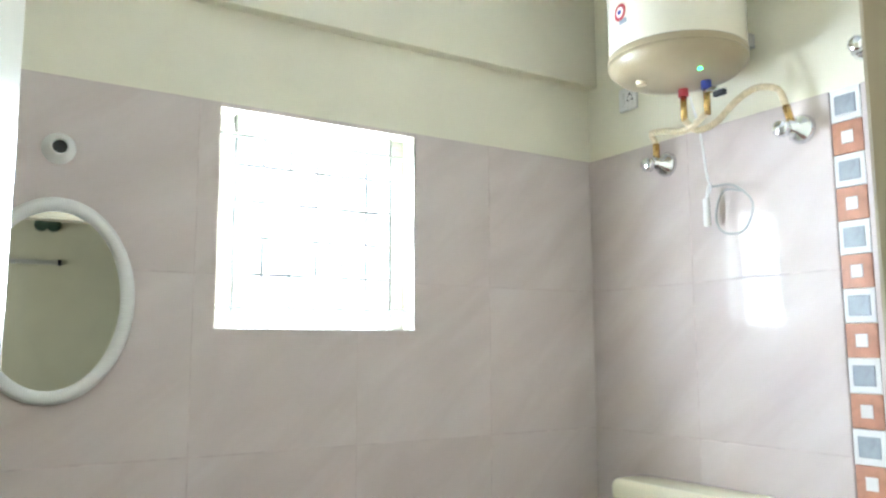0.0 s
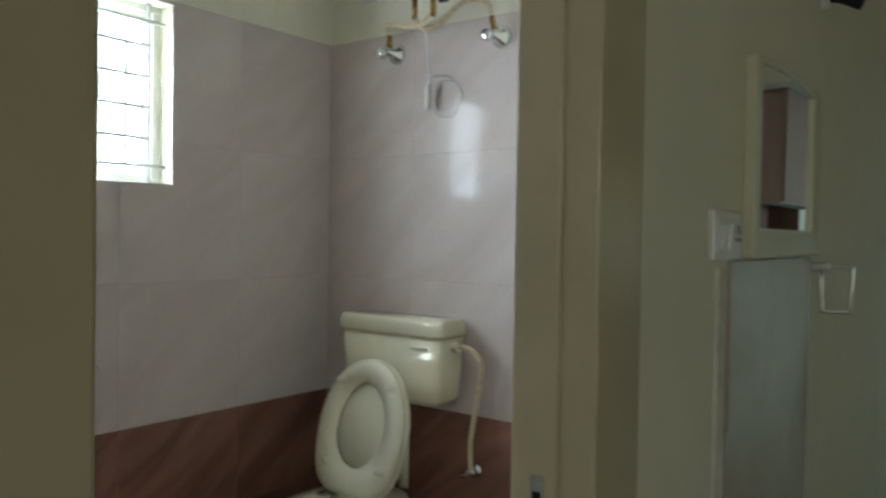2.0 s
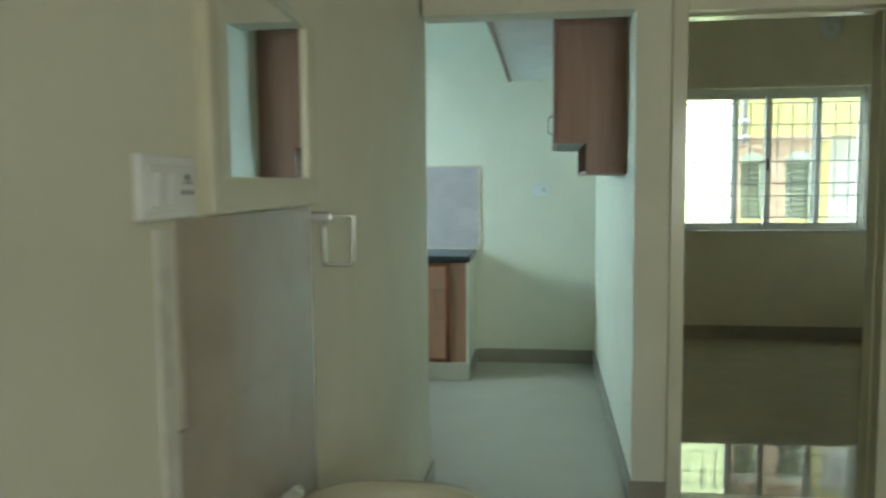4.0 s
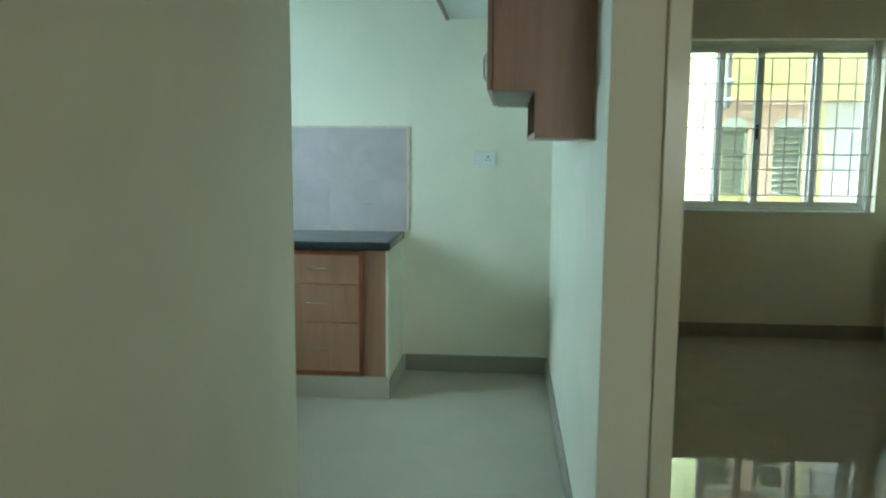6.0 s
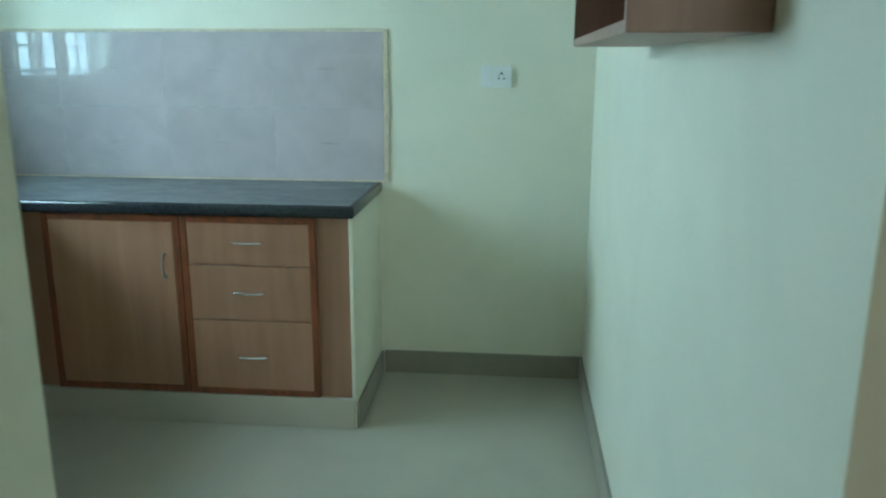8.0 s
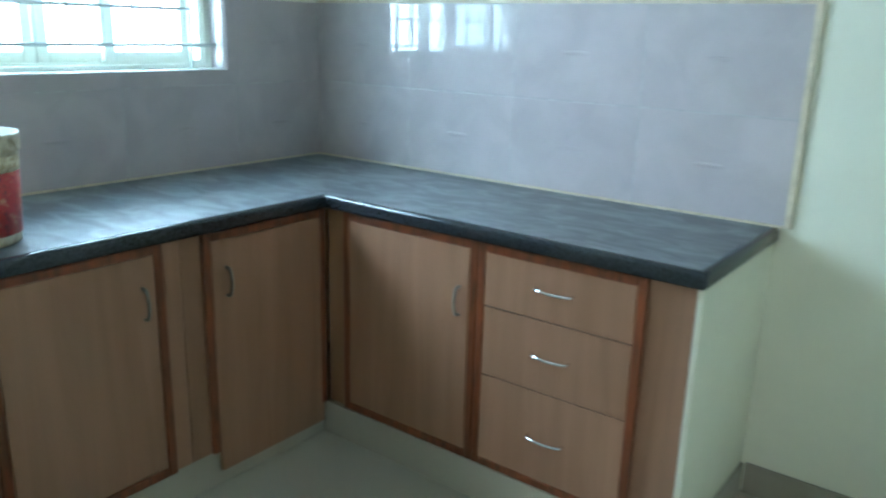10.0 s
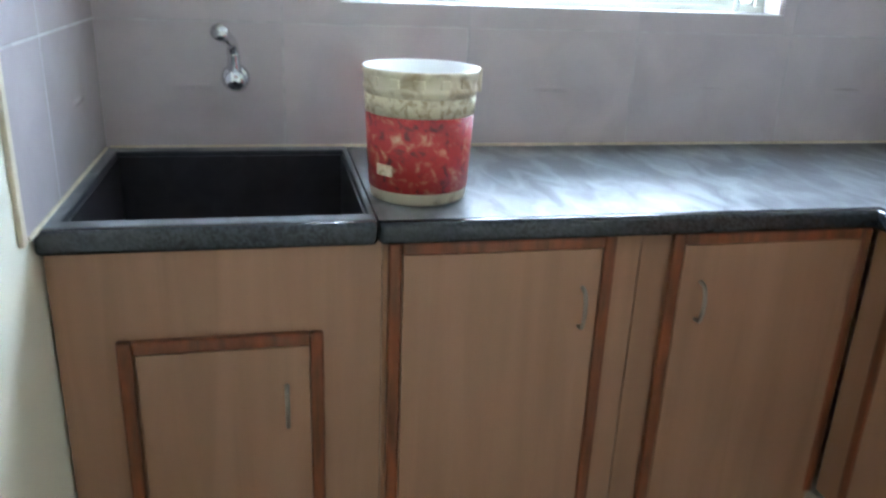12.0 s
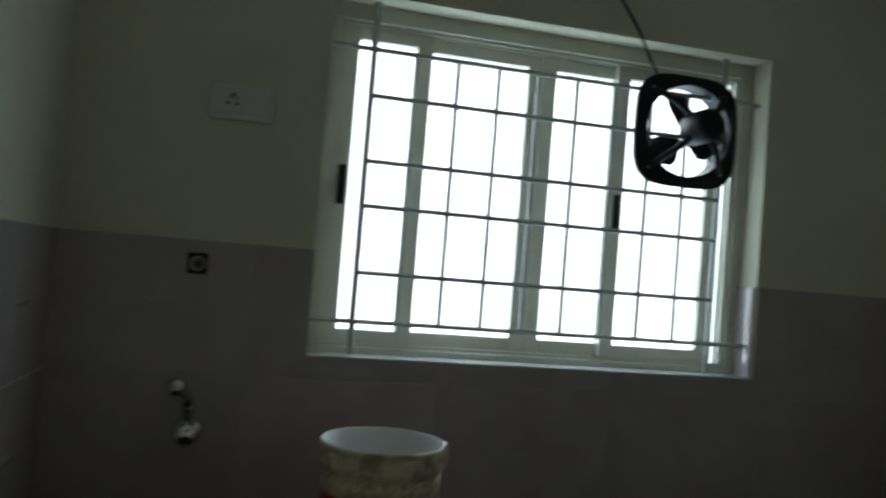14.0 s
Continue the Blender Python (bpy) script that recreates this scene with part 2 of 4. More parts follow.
def boxes(*spans, bm=None):
    """One mesh of boxes (x0, x1, y0, y1, z0, z1)."""
    bm = bm or bmesh.new()
    for x0, x1, y0, y1, z0, z1 in spans:
        v = [bm.verts.new((x, y, z)) for z in (z0, z1) for x, y in ((x0, y0), (x1, y0), (x1, y1), (x0, y1))]
        for f in ((3, 2, 1, 0), (4, 5, 6, 7), (0, 1, 5, 4), (1, 2, 6, 5), (2, 3, 7, 6), (3, 0, 4, 7)):
            bm.faces.new([v[i] for i in f])
    return bm


def box(name, span, mat, parent=None, label="", bevel=0.003):
    return part(name, boxes(span), mat, parent, label, bevel=bevel)


def cells(us, vs, w0, w1, hole, put):
    """A plate in the grid us x vs, from w0 to w1 thick, without the cells for which hole(u, v) holds; put maps u, v, w to the world."""
    bm, keep = bmesh.new(), {}

    def vert(i, j, w):
        if (i, j, w) not in keep:
            keep[i, j, w] = bm.verts.new(put(us[i], vs[j], (w0, w1)[w]))
        return keep[i, j, w]
    full = {(i, j) for i in range(len(us) - 1) for j in range(len(vs) - 1) if not hole((us[i] + us[i + 1]) / 2, (vs[j] + vs[j + 1]) / 2)}
    for i, j in full:
        for w in (0, 1):
            bm.faces.new([vert(a, b, w) for a, b in ((i, j), (i + 1, j), (i + 1, j + 1), (i, j + 1))])
        for (a, b), (c, d), other in (((i, j), (i + 1, j), (i, j - 1)), ((i + 1, j), (i + 1, j + 1), (i + 1, j)), ((i + 1, j + 1), (i, j + 1), (i, j + 1)), ((i, j + 1), (i, j), (i - 1, j))):
            if other not in full:
                bm.faces.new([vert(a, b, 0), vert(c, d, 0), vert(c, d, 1), vert(a, b, 1)])
    bmesh.ops.dissolve_limit(bm, angle_limit=0.01, verts=bm.verts, edges=bm.edges)
    return bm


def lathe(profile, n=32, axis="z"):
    """A turned body from (radius, height) pairs."""
    bm = bmesh.new()
    rings = []
    for r, h in profile:
        ring = []
        for k in range(n):
            a = 2 * math.pi * k / n
            p = (r * math.cos(a), r * math.sin(a), h)
            ring.append(bm.verts.new({"z": p, "x": (p[2], p[0], p[1]), "y": (p[0], p[2], p[1])}[axis]))
        rings.append(ring)
    for a, b in zip(rings, rings[1:]):
        for k in range(n):
            bm.faces.new([a[k], a[(k + 1) % n], b[(k + 1) % n], b[k]])
    bm.faces.new(rings[0])
    bm.faces.new(rings[-1])
    bmesh.ops.remove_doubles(bm, verts=bm.verts, dist=0.00005)
    return bm


def moved(bm, m):
    bmesh.ops.transform(bm, matrix=m, verts=bm.verts)
    return bm


def tube(points, r, n=10, smooth=5):
    """A round bar or hose along a smooth line through the points."""
    p = [Vector(q) for q in points]
    line = []
    if smooth and len(p) > 2:
        ext = [2 * p[0] - p[1]] + p + [2 * p[-1] - p[-2]]
        for i in range(len(p) - 1):
            a, b, c, d = ext[i:i + 4]
            for k in range(smooth):
                t = k / smooth
                line.append(0.5 * (2 * b + (c - a) * t + (2 * a - 5 * b + 4 * c - d) * t * t + (3 * b - a - 3 * c + d) * t ** 3))
        line.append(p[-1])
    else:
        line = p
    bm, rings, side = bmesh.new(), [], None
    for i, q in enumerate(line):
        way = (line[min(i + 1, len(line) - 1)] - line[max(i - 1, 0)]).normalized()
        side = (way.orthogonal() if side is None else side - way * side.dot(way)).normalized()
        up = way.cross(side)
        rings.append([bm.verts.new(q + r * (math.cos(2 * math.pi * k / n) * side + math.sin(2 * math.pi * k / n) * up)) for k in range(n)])
    for a, b in zip(rings, rings[1:]):
        for k in range(n):
            bm.faces.new([a[k], a[(k + 1) % n], b[(k + 1) % n], b[k]])
    bm.faces.new(rings[0])
    bm.faces.new(rings[-1])
    return bm


def loft(sections):
    """A skin through rings of points of equal number, closed at both ends."""
    bm = bmesh.new()
    rings = [[bm.verts.new(q) for q in s] for s in sections]
    n = len(rings[0])
    for a, b in zip(rings, rings[1:]):
        for k in range(n):
            bm.faces.new([a[k], a[(k + 1) % n], b[(k + 1) % n], b[k]])
    bm.faces.new(rings[0])
    bm.faces.new(rings[-1])
    return bm


def ellipse(cx, cy, rx, ry, z, n=36, egg=0.0):
    return [(cx + rx * math.cos(2 * math.pi * k / n) * (1 + egg * math.sin(2 * math.pi * k / n)), cy + ry * math.sin(2 * math.pi * k / n), z) for k in range(n)]


def wall(name, us, vs, hole, put, mat=PAINT, w=(0, 0.15)):
    ob = part(name, cells(us, vs, w[0], w[1], hole, put), mat)
    return tagged(ob, "pale yellow painted plaster wall", "wall", kind="structure")


def in_any(*rects):
    return lambda u, v: any(a < u < b and c < v < d for a, b, c, d in rects)


# ---- structure ----
W, TOP = -2.70, 2.78            # outer wall face, ceiling height
HALL, SOUTH, EAST = -0.85, -3.0, 3.3
KW = (4.35, 5.545, 1.19, 2.065)     # kitchen window
BW = (0.86, 1.455, 1.468, 2.058)   # bathroom window
NW = (0.60, 2.29, 0.905, 2.085)      # bedroom window
along_x = lambda u, v, w: (u, w, v)
along_y = lambda u, v, w: (w, u, v)

wall("wall_west", (-0.35, BW[0], BW[1], 2.3, KW[0], KW[1], 6.15), (-0.1, KW[2], BW[2], BW[3], KW[3], TOP), in_any(KW, BW), along_y, w=(W - 0.2, W))
wall("wall_north_kitchen", (W - 0.2, 0.135), (-0.1, TOP), in_any(), along_x, w=(6, 6.15))
wall("wall_kitchen_east", (3.5, 6.0), (-0.1, TOP), in_any(), along_y, w=(0, 0.135))
wall("wall_bedroom_west", (6.0, 7.1), (-0.1, TOP), in_any(), along_y, WARM, w=(0.0, 0.132)).location.y = 0.15
wall("wall_bedroom_north", (0.135, NW[0], NW[1], 2.7), (-0.1, NW[2], NW[3], TOP), in_any(NW), along_x, WARM, w=(7.1, 7.3))
wall("wall_bedroom_east", (3.65, 7.1), (-0.1, TOP), in_any(), along_y, WARM, w=(2.42, 2.58))
wall("wall_hall_north", (0.135, 0.14, 1.0, EAST), (-0.1, 2.03, TOP), in_any((0.14, 1.0, -1, 2.03)), along_x, w=(3.503, 3.65))
wall("wall_header", (HALL, 0.0), (2.0, TOP), in_any(), along_x, w=(3.5, 3.65))
wall("wall_hall_east", (SOUTH, 3.5), (-0.1, TOP), in_any(), along_y, w=(EAST, EAST + 0.15))
wall("wall_hall_south", (-1.1, 0.6, 2.4, EAST), (-0.1, 0.85, 2.15, TOP), in_any((0.6, 2.4, 0.85, 2.15)), along_x, w=(SOUTH - 0.15, SOUTH))
wall("wall_bathroom_east", (SOUTH, 0.14, 0.93, 3.4), (-0.1, 2.05, TOP), in_any((0.14, 0.93, -1, 2.05)), along_y, w=(-0.985, HALL))
wall("wall_bathroom_south", (W, -0.985), (-0.1, TOP), in_any(), along_x, w=(-0.35, -0.2))
# thick partition between bathroom and kitchen
bm = bmesh.new()
outline = [(W, 2.18), (-0.985, 2.18), (-0.985, 3.4), (HALL - 0.012, 3.4), (HALL - 0.012, 3.655), (-1.5, 3.785), (W, 3.785)]
low, high = [[bm.verts.new((x, y, z)) for x, y in outline] for z in (-0.1, TOP)]
bm.faces.new(low), bm.faces.new(high)
for i in range(len(outline)):
    j = (i + 1) % len(outline)
    bm.faces.new([low[i], low[j], high[j], high[i]])
tagged(part("wall_partition", bm, PAINT), "thick pale yellow painted partition wall", "wall", kind="structure")
tagged(box("bathroom_beam", (W, W + 0.045, -0.2, 2.18, 2.335, TOP), PAINT), "pale yellow plastered beam above bathroom tiles", "beam", kind="structure")

for name, span, mat, text in (("floor_kitchen", (W, 0, 3.65, 6, -0.1, 0), FLOOR, "matt beige vitrified tile kitchen floor"),
                              ("floor_hall", (HALL, EAST, SOUTH, 3.65, -0.1, -0.0), FLOOR, "beige vitrified tile hall floor"),
                              ("floor_bedroom", (0.135, 2.42, 3.65, 7.1, -0.1, 0), GLOSSY, "polished beige tile bedroom floor"),
                              ("floor_bathroom", (W, HALL, -0.2, 2.18, -0.1, -0.02), DADO, "brown tile bathroom floor")):
    tagged(box(name, span, mat, bevel=0), text, "floor", kind="structure")
tagged(box("ceiling", (W - 0.2, EAST + 0.15, SOUTH - 0.15, 7.3, TOP, TOP + 0.15), WHITE, bevel=0), "white painted flat ceiling slab", "ceiling", kind="structure")

for name, span in (("skirting_kitchen_north", (-0.85, 0, 5.988, 6, 0, 0.1)), ("skirting_kitchen_east", (-0.012, 0, 3.5, 5.988, 0, 0.1)),
                   ("skirting_wall_end", (-0.012, 0.14, 3.488, 3.5, 0, 0.1)), ("skirting_bedroom_north", (0.14, 2.42, 7.088, 7.1, 0, 0.1)),
                   ("skirting_bedroom_east", (2.408, 2.42, 3.65, 7.088, 0, 0.1)), ("skirting_hall_west", (HALL, HALL + 0.012, 0.93, 3.65, 0, 0.1)),
                   ("skirting_hall_north", (1.0, EAST, 3.49, 3.502, 0, 0.1))):
    tagged(box(name, span, SKIRT, bevel=0.002), "grey-beige tile skirting along wall foot", "skirting", kind="structure")


def door_frame(name, m, w, h, depth, face, label, mat=CREAM):
    """A frame with a rebate round a doorway: u across, v through the wall."""
    fr = thing(name, m, label, "door frame", kind="structure")
    for n, (a, b, c, d) in (("jamb", (-w / 2 - face, -w / 2, 0, h + face)), ("jamb", (w / 2, w / 2 + face, 0, h + face)), ("head", (-w / 2, w / 2, h, h + face))):
        s = 0.009
        if n == "jamb":
            inner = (b, b + s) if a < 0 else (a - s, a)
            spans = [(a, b, 0, depth, c, d), (*inner, depth * 0.42, depth, c, d - face)]
        else:
            spans = [(a, b, 0, depth, c, d), (a + s, b - s, depth * 0.42, depth, c - s, c)]
        part(n, boxes(*spans), mat, fr, bevel=0.004)
    return fr


door_frame("door_frame_bedroom", pose(0.566, 3.485, 0), 0.742, 1.98, 0.16, 0.058, "cream painted wooden bedroom door frame")
bath_frame = door_frame("door_frame_bathroom", pose(-0.835, 0.485, 0, 0, 0, 90), 0.614, 1.99, 0.113, 0.128, "tan painted wooden bathroom door frame", TAN)
plate = box("strike_plate", (0.2962, 0.2982, 0.064, 0.082, 0.95, 1.025), STEEL, bath_frame, "steel strike plate", 0.001)
part("keyhole", boxes((0.2955, 0.2966, 0.067, 0.079, 0.97, 1.005)), DARK, plate)

# bathroom door leaf, open inwards
leaf = thing("bathroom_door", pose(-0.955, 0.19, 0, 0, 0, 164.5), "glossy cream bathroom door standing open inwards", "door")
part("panel", boxes((0, 0.54, 0, 0.032, 0.01, 1.985)), DOOR, leaf, bevel=0.003)
for z in (0.25, 1.0, 1.75):
    part("hinge", moved(lathe([(0.006, -0.045), (0.006, 0.045)], 10), pose(0.0, -0.004, z)), STEEL, leaf)


# ---- windows ----
def sliding_window(name, m, w, h, sashes, label, b=0.04, hi=0.04):
    """Sliding window: x across, z up from the sill, y into the outside; sashes: (x0, x1, track)."""
    win = thing(name, m, label, "window", kind="structure")
    f = 0.035
    lo = 0.02
    for span in ((0, w, 0.0, 0.09, 0, lo), (0, w, 0.0, 0.09, h - hi, h), (0, f, 0.0, 0.09, lo, h - hi), (w - f, w, 0.0, 0.09, lo, h - hi)):
        part("window_frame", boxes(span), ALUMINIUM, win, bevel=0.002)
    for y in (0.012, 0.04):
        for span in ((w - f - 0.012, w - f, y, y + 0.006, lo, h - hi), (f, w - f, y, y + 0.006, lo, lo + 0.008), (f, w - f, y, y + 0.006, h - hi - 0.008, h - hi)):
            part("track", boxes(span), ALUMINIUM, win)
    for x0, x1, track in sashes:
        y = 0.02 + track * 0.026
        z0, z1 = lo + 0.002, h - hi - 0.002
        sash = part("sash", boxes((x0, x0 + b, y, y + 0.022, z0, z1), (x1 - b, x1, y, y + 0.022, z0, z1), (x0 + b, x1 - b, y, y + 0.022, z0, z0 + b), (x0 + b, x1 - b, y, y + 0.022, z1 - b, z1)), ALUMINIUM, win, bevel=0.002)
        pane = part("pane", boxes((x0 + b, x1 - b, y + 0.009, y + 0.013, z0 + b, z1 - b)), GLASS, sash)
        pane.visible_shadow = False
        if track:
            continue
        latch = x0 + 0.012
        part("latch", boxes((latch, latch + 0.02, y - 0.004, y, h * 0.425, h * 0.425 + 0.1)), BLACK, sash, "black pull latch", bevel=0.002)
    return win


def grille(name, m, w, h, bars, columns, inset, label, r=0.0045):
    """Iron safety grille: bars are heights of the level bars; the first and last upright reach the wall above and below."""
    gr = thing(name, m, label, "window grille")
    for z in bars:
        ends = (0, w) if z in (bars[0], bars[-1]) else (inset, w - inset)
        part("level_bar", tube([(ends[0], 0, z), (ends[1], 0, z)], r, 6, 0), IRON, gr)
    for k in range(columns):
        x = inset + (w - 2 * inset) * k / (columns - 1)
        long = k in (0, columns - 1)
        part("upright_bar", tube([(x, 0.006, 0 if long else bars[0]), (x, 0.006, h if long else bars[-1])], r * (1.35 if long else 1), 6, 0), IRON, gr)
    return gr


kw, kh = KW[1] - KW[0], KW[3] - KW[2]
west = lambda y, z, x: pose(x, y, z, 0, 0, 90)
sliding_window("window_kitchen", west(KW[0], KW[2], W - 0.075), kw, kh, ((0.036, 0.266, 0), (0.226, 0.578, 1), (0.580, 0.830, 1), (0.787, 1.118, 0)), "cream aluminium sliding kitchen window over the counter")
grille("window_grille", west(KW[0], KW[2], W - 0.045), kw, kh, (0.085, 0.205, 0.369, 0.48, 0.642, 0.757), 10, 0.108, "light painted iron safety grille in kitchen window", 0.0062)
bw, bh = BW[1] - BW[0], BW[3] - BW[2]
sliding_window("window_bathroom", west(BW[0], BW[2], W - 0.065), bw, bh, ((0.036, 0.40, 1), (0.37, bw - 0.036, 0)), "cream aluminium sliding bathroom window", 0.026, 0.022)
grille("window_grille", west(BW[0], BW[2], W - 0.04), bw, bh, (0.06, 0.15, 0.25, 0.35, 0.45, 0.53), 7, 0.06, "light painted iron safety grille in bathroom window", 0.006)
nw, nh = NW[1] - NW[0], NW[3] - NW[2]
sliding_window("window_bedroom", pose(NW[0], 7.17, NW[2]), nw, nh, ((0.035, 0.65, 0), (0.60, 0.93, 1), (0.87, 1.31, 0), (1.25, nw - 0.035, 1)), "cream aluminium sliding bedroom window")
grille("window_grille", pose(NW[0], 7.13, NW[2]), nw, nh, (0.11, 0.29, 0.395, 0.578, 0.76, 0.88, 1.055), 15, 0.06, "painted iron safety grille in bedroom window")
sliding_window("window_hall", pose(0.6, SOUTH - 0.13, 0.85), 1.8, 1.3, ((0.035, 0.92, 0), (0.88, 1.765, 1)), "cream aluminium sliding hall window")
for name, span in (("sill_kitchen", (W - 0.2, W + 0.004, KW[0], KW[1], KW[2] - 0.004, KW[2] + 0.004)), ("sill_bathroom", (W - 0.2, W + 0.004, BW[0], BW[1], BW[2] - 0.004, BW[2] + 0.004)),
                   ("sill_bedroom", (NW[0], NW[1], 7.09, 7.3, NW[2] - 0.012, NW[2] + 0.003))):
    tagged(box(name, span, WHITE_TILE, bevel=0.002), "pale tiled window sill", "sill", kind="structure")

# ---- kitchen counter ----
FRONT_W, FRONT_N, END = -2.09, 5.44, -0.868


def bead(u0, u1, z0, z1, b=0.026):
    return ((u0, u0 + b, -0.014, 0.004, z0, z1), (u1 - b, u1, -0.014, 0.004, z0, z1), (u0 + b, u1 - b, -0.014, 0.004, z1 - b, z1), (u0 + b, u1 - b, -0.014, 0.004, z0, z0 + b))


def bow_handle(parent, u, z, length, upright, mat=CHROME):
    k = length / 2
    pts = [(-k, 0, 0), (-k * 0.85, -0.018, 0), (0, -0.026, 0), (k * 0.85, -0.018, 0), (k, 0, 0)]
    bm = tube(pts, 0.0045, 8, 5)
    if upright:
        moved(bm, pose(0, 0, 0, 0, 90, 0))
    return part("handle", moved(bm, pose(u, 0, z)), mat, parent, "metal bow handle", True)


def base_unit(m, u0, u1, frames, doors, label, depth=0.56, sink_bay=False, low_door=False):
    """A base unit: frames are beading rectangles, doors (u0, u1, z0, z1, handle u, handle z, upright)."""
    unit = thing("base_cabinet", m, label, "cabinet", "kitchen base cabinets")
    part("body", boxes((u0, u1, 0.004, 0.022, 0.12, 0.797), (u0, u1, 0.022, depth, 0.12, 0.56)) if sink_bay else boxes((u0, u1, 0.004, depth, 0.12, 0.797)), LAMINATE, unit, bevel=0.002)
    for fr in frames:
        for span in bead(*fr)[:3 if low_door else 4]:
            part("beading", boxes(span), TEAK, unit, "brown teak beading", bevel=0.005)
    for a, b, c, d, hu, hz, up in doors:
        leaf = part("drawer_front" if not up else "door", boxes((a, b, -0.011, 0.003, c, d)), LAMINATE, unit, bevel=0.002)
        handle = bow_handle(leaf, hu, hz, 0.085 if up else 0.11, up, DIMMED if up else CHROME)
        handle.location.y = -0.011
    return unit


run_w, run_n = pose(FRONT_W, 0, 0, 0, 0, 90), pose(0, FRONT_N, 0)
base_unit(run_w, 3.79, 4.3755, [(3.892, 4.263, 0.13, 0.621)], [(3.923, 4.236, 0.16, 0.593, 4.192, 0.47, True)], "maple laminate sink cabinet with a small beaded door", sink_bay=True)
base_unit(run_w, 4.376, 4.90, [(4.385, 4.841, 0.122, 0.795)], [(4.413, 4.813, 0.15, 0.769, 4.777, 0.645, True)], "maple laminate base cabinet with one tall beaded door")
base_unit(run_w, 4.902, 5.44, [(4.964, 5.427, 0.122, 0.795)], [(4.992, 5.412, 0.056, 0.769, 5.038, 0.645, True)], "maple laminate corner cabinet with a low-hanging door", low_door=True)
base_unit(run_n, -2.086, -1.491, [(-2.002, -1.485, 0.122, 0.795)], [(-1.976, -1.512, 0.149, 0.769, -1.545, 0.61, True)], "maple laminate base cabinet with one door beside the drawers")
base_unit(run_n, -1.484, -0.88, [(-1.484, -0.992, 0.122, 0.795)], [(-1.474, -1.018, 0.618, 0.775, -1.240, 0.703, False), (-1.474, -1.018, 0.412, 0.615, -1.240, 0.518, False), (-1.474, -1.018, 0.145, 0.409, -1.240, 0.276, False)], "maple laminate cabinet with three drawers")
tagged(box("plinth_north", (-2.12, END, FRONT_N - 0.012, 5.5, 0, 0.12), FLOOR), "grey-beige tiled plinth under cabinets", "plinth", kind="structure")
tagged(box("plinth_west", (-2.16, FRONT_W - 0.012, 3.785, FRONT_N - 0.012, 0, 0.12), FLOOR), "grey-beige tiled plinth under cabinets", "plinth", kind="structure")
tagged(box("counter_end_wall", (-0.88, END + 0.004, FRONT_N + 0.004, 6, 0, 0.797), PAINT, bevel=0.004), "pale yellow plastered end wall of counter", "wall", kind="structure")
tagged(box("skirting_counter_end", (END + 0.004, END + 0.014, FRONT_N + 0.004, 5.988, 0, 0.1), SKIRT, bevel=0.002), "grey-beige tile skirting along wall foot", "skirting", kind="structure")

SINKHOLE = (-2.645, -2.118, 3.822, 4.35)
flat = lambda u, v, w: (u, v, w)
FE, NE, EE = FRONT_W + 0.03, FRONT_N - 0.03, END + 0.016


def edge_bar(parent, a, b, z0=0.797, z1=0.8405):
    """Rounded front edge of a worktop, 22 mm deep, between the corners a and b."""
    span = (min(a[0], b[0]), max(a[0], b[0]), min(a[1], b[1]), max(a[1], b[1]), z0, z1)
    ob = part("bullnose_edge", boxes(span), GRANITE, parent, "polished black bullnose edge")
    md = ob.modifiers.new("edge", "BEVEL")
    md.width, md.segments = 0.010, 3
    for p in ob.data.polygons:
        p.use_smooth = True
    return ob


top = thing("worktop", pose(0, 0, 0), "dusty black granite worktop with bullnose edge", "worktop")
part("slab", cells((W, FE - 0.02, EE - 0.02), (4.366, NE + 0.02, 6.0), 0.80, 0.84, lambda u, v: u > FE - 0.02 and v < NE + 0.02, flat), GRANITE_TOP, top)
edge_bar(top, (FE - 0.022, 4.366), (FE, NE + 0.012))
edge_bar(top, (FE - 0.022, NE), (EE, NE + 0.022))
edge_bar(top, (EE - 0.022, NE + 0.01), (EE, 6.0))
ledge = thing("sink_worktop", pose(0, 0, 0), "black granite sink surround with open bowl cut-out", "worktop")
part("surround", cells((W, SINKHOLE[0], SINKHOLE[1], FE - 0.02), (3.785, SINKHOLE[2], SINKHOLE[3], 4.363), 0.80, 0.842, in_any(SINKHOLE), flat), GRANITE_TOP, ledge, bevel=0.004)
edge_bar(ledge, (FE - 0.022, 3.787), (FE, 4.363), z1=0.8425)
x0, x1, y0, y1 = SINKHOLE
sink = thing("kitchen_sink", pose(0, 0, 0), "dark stone kitchen sink bowl set into granite", "sink")
for span in ((x0 - 0.01, x0 + 0.004, y0, y1, 0.60, 0.83), (x1 - 0.004, x1 + 0.01, y0, y1, 0.60, 0.83), (x0 + 0.004, x1 - 0.004, y0 - 0.01, y0 + 0.004, 0.60, 0.83), (x0 + 0.004, x1 - 0.004, y1 - 0.004, y1 + 0.01, 0.60, 0.83)):
    part("side", boxes(span), SINK, sink)
part("floor", boxes((x0, x1, y0, y1, 0.585, 0.6)), SINK, sink)
part("drain", moved(lathe([(0.04, 0), (0.042, 0.003), (0.03, 0.004), (0.028, 0.001)], 20), pose(-2.4, 4.09, 0.6)), STEEL, sink)


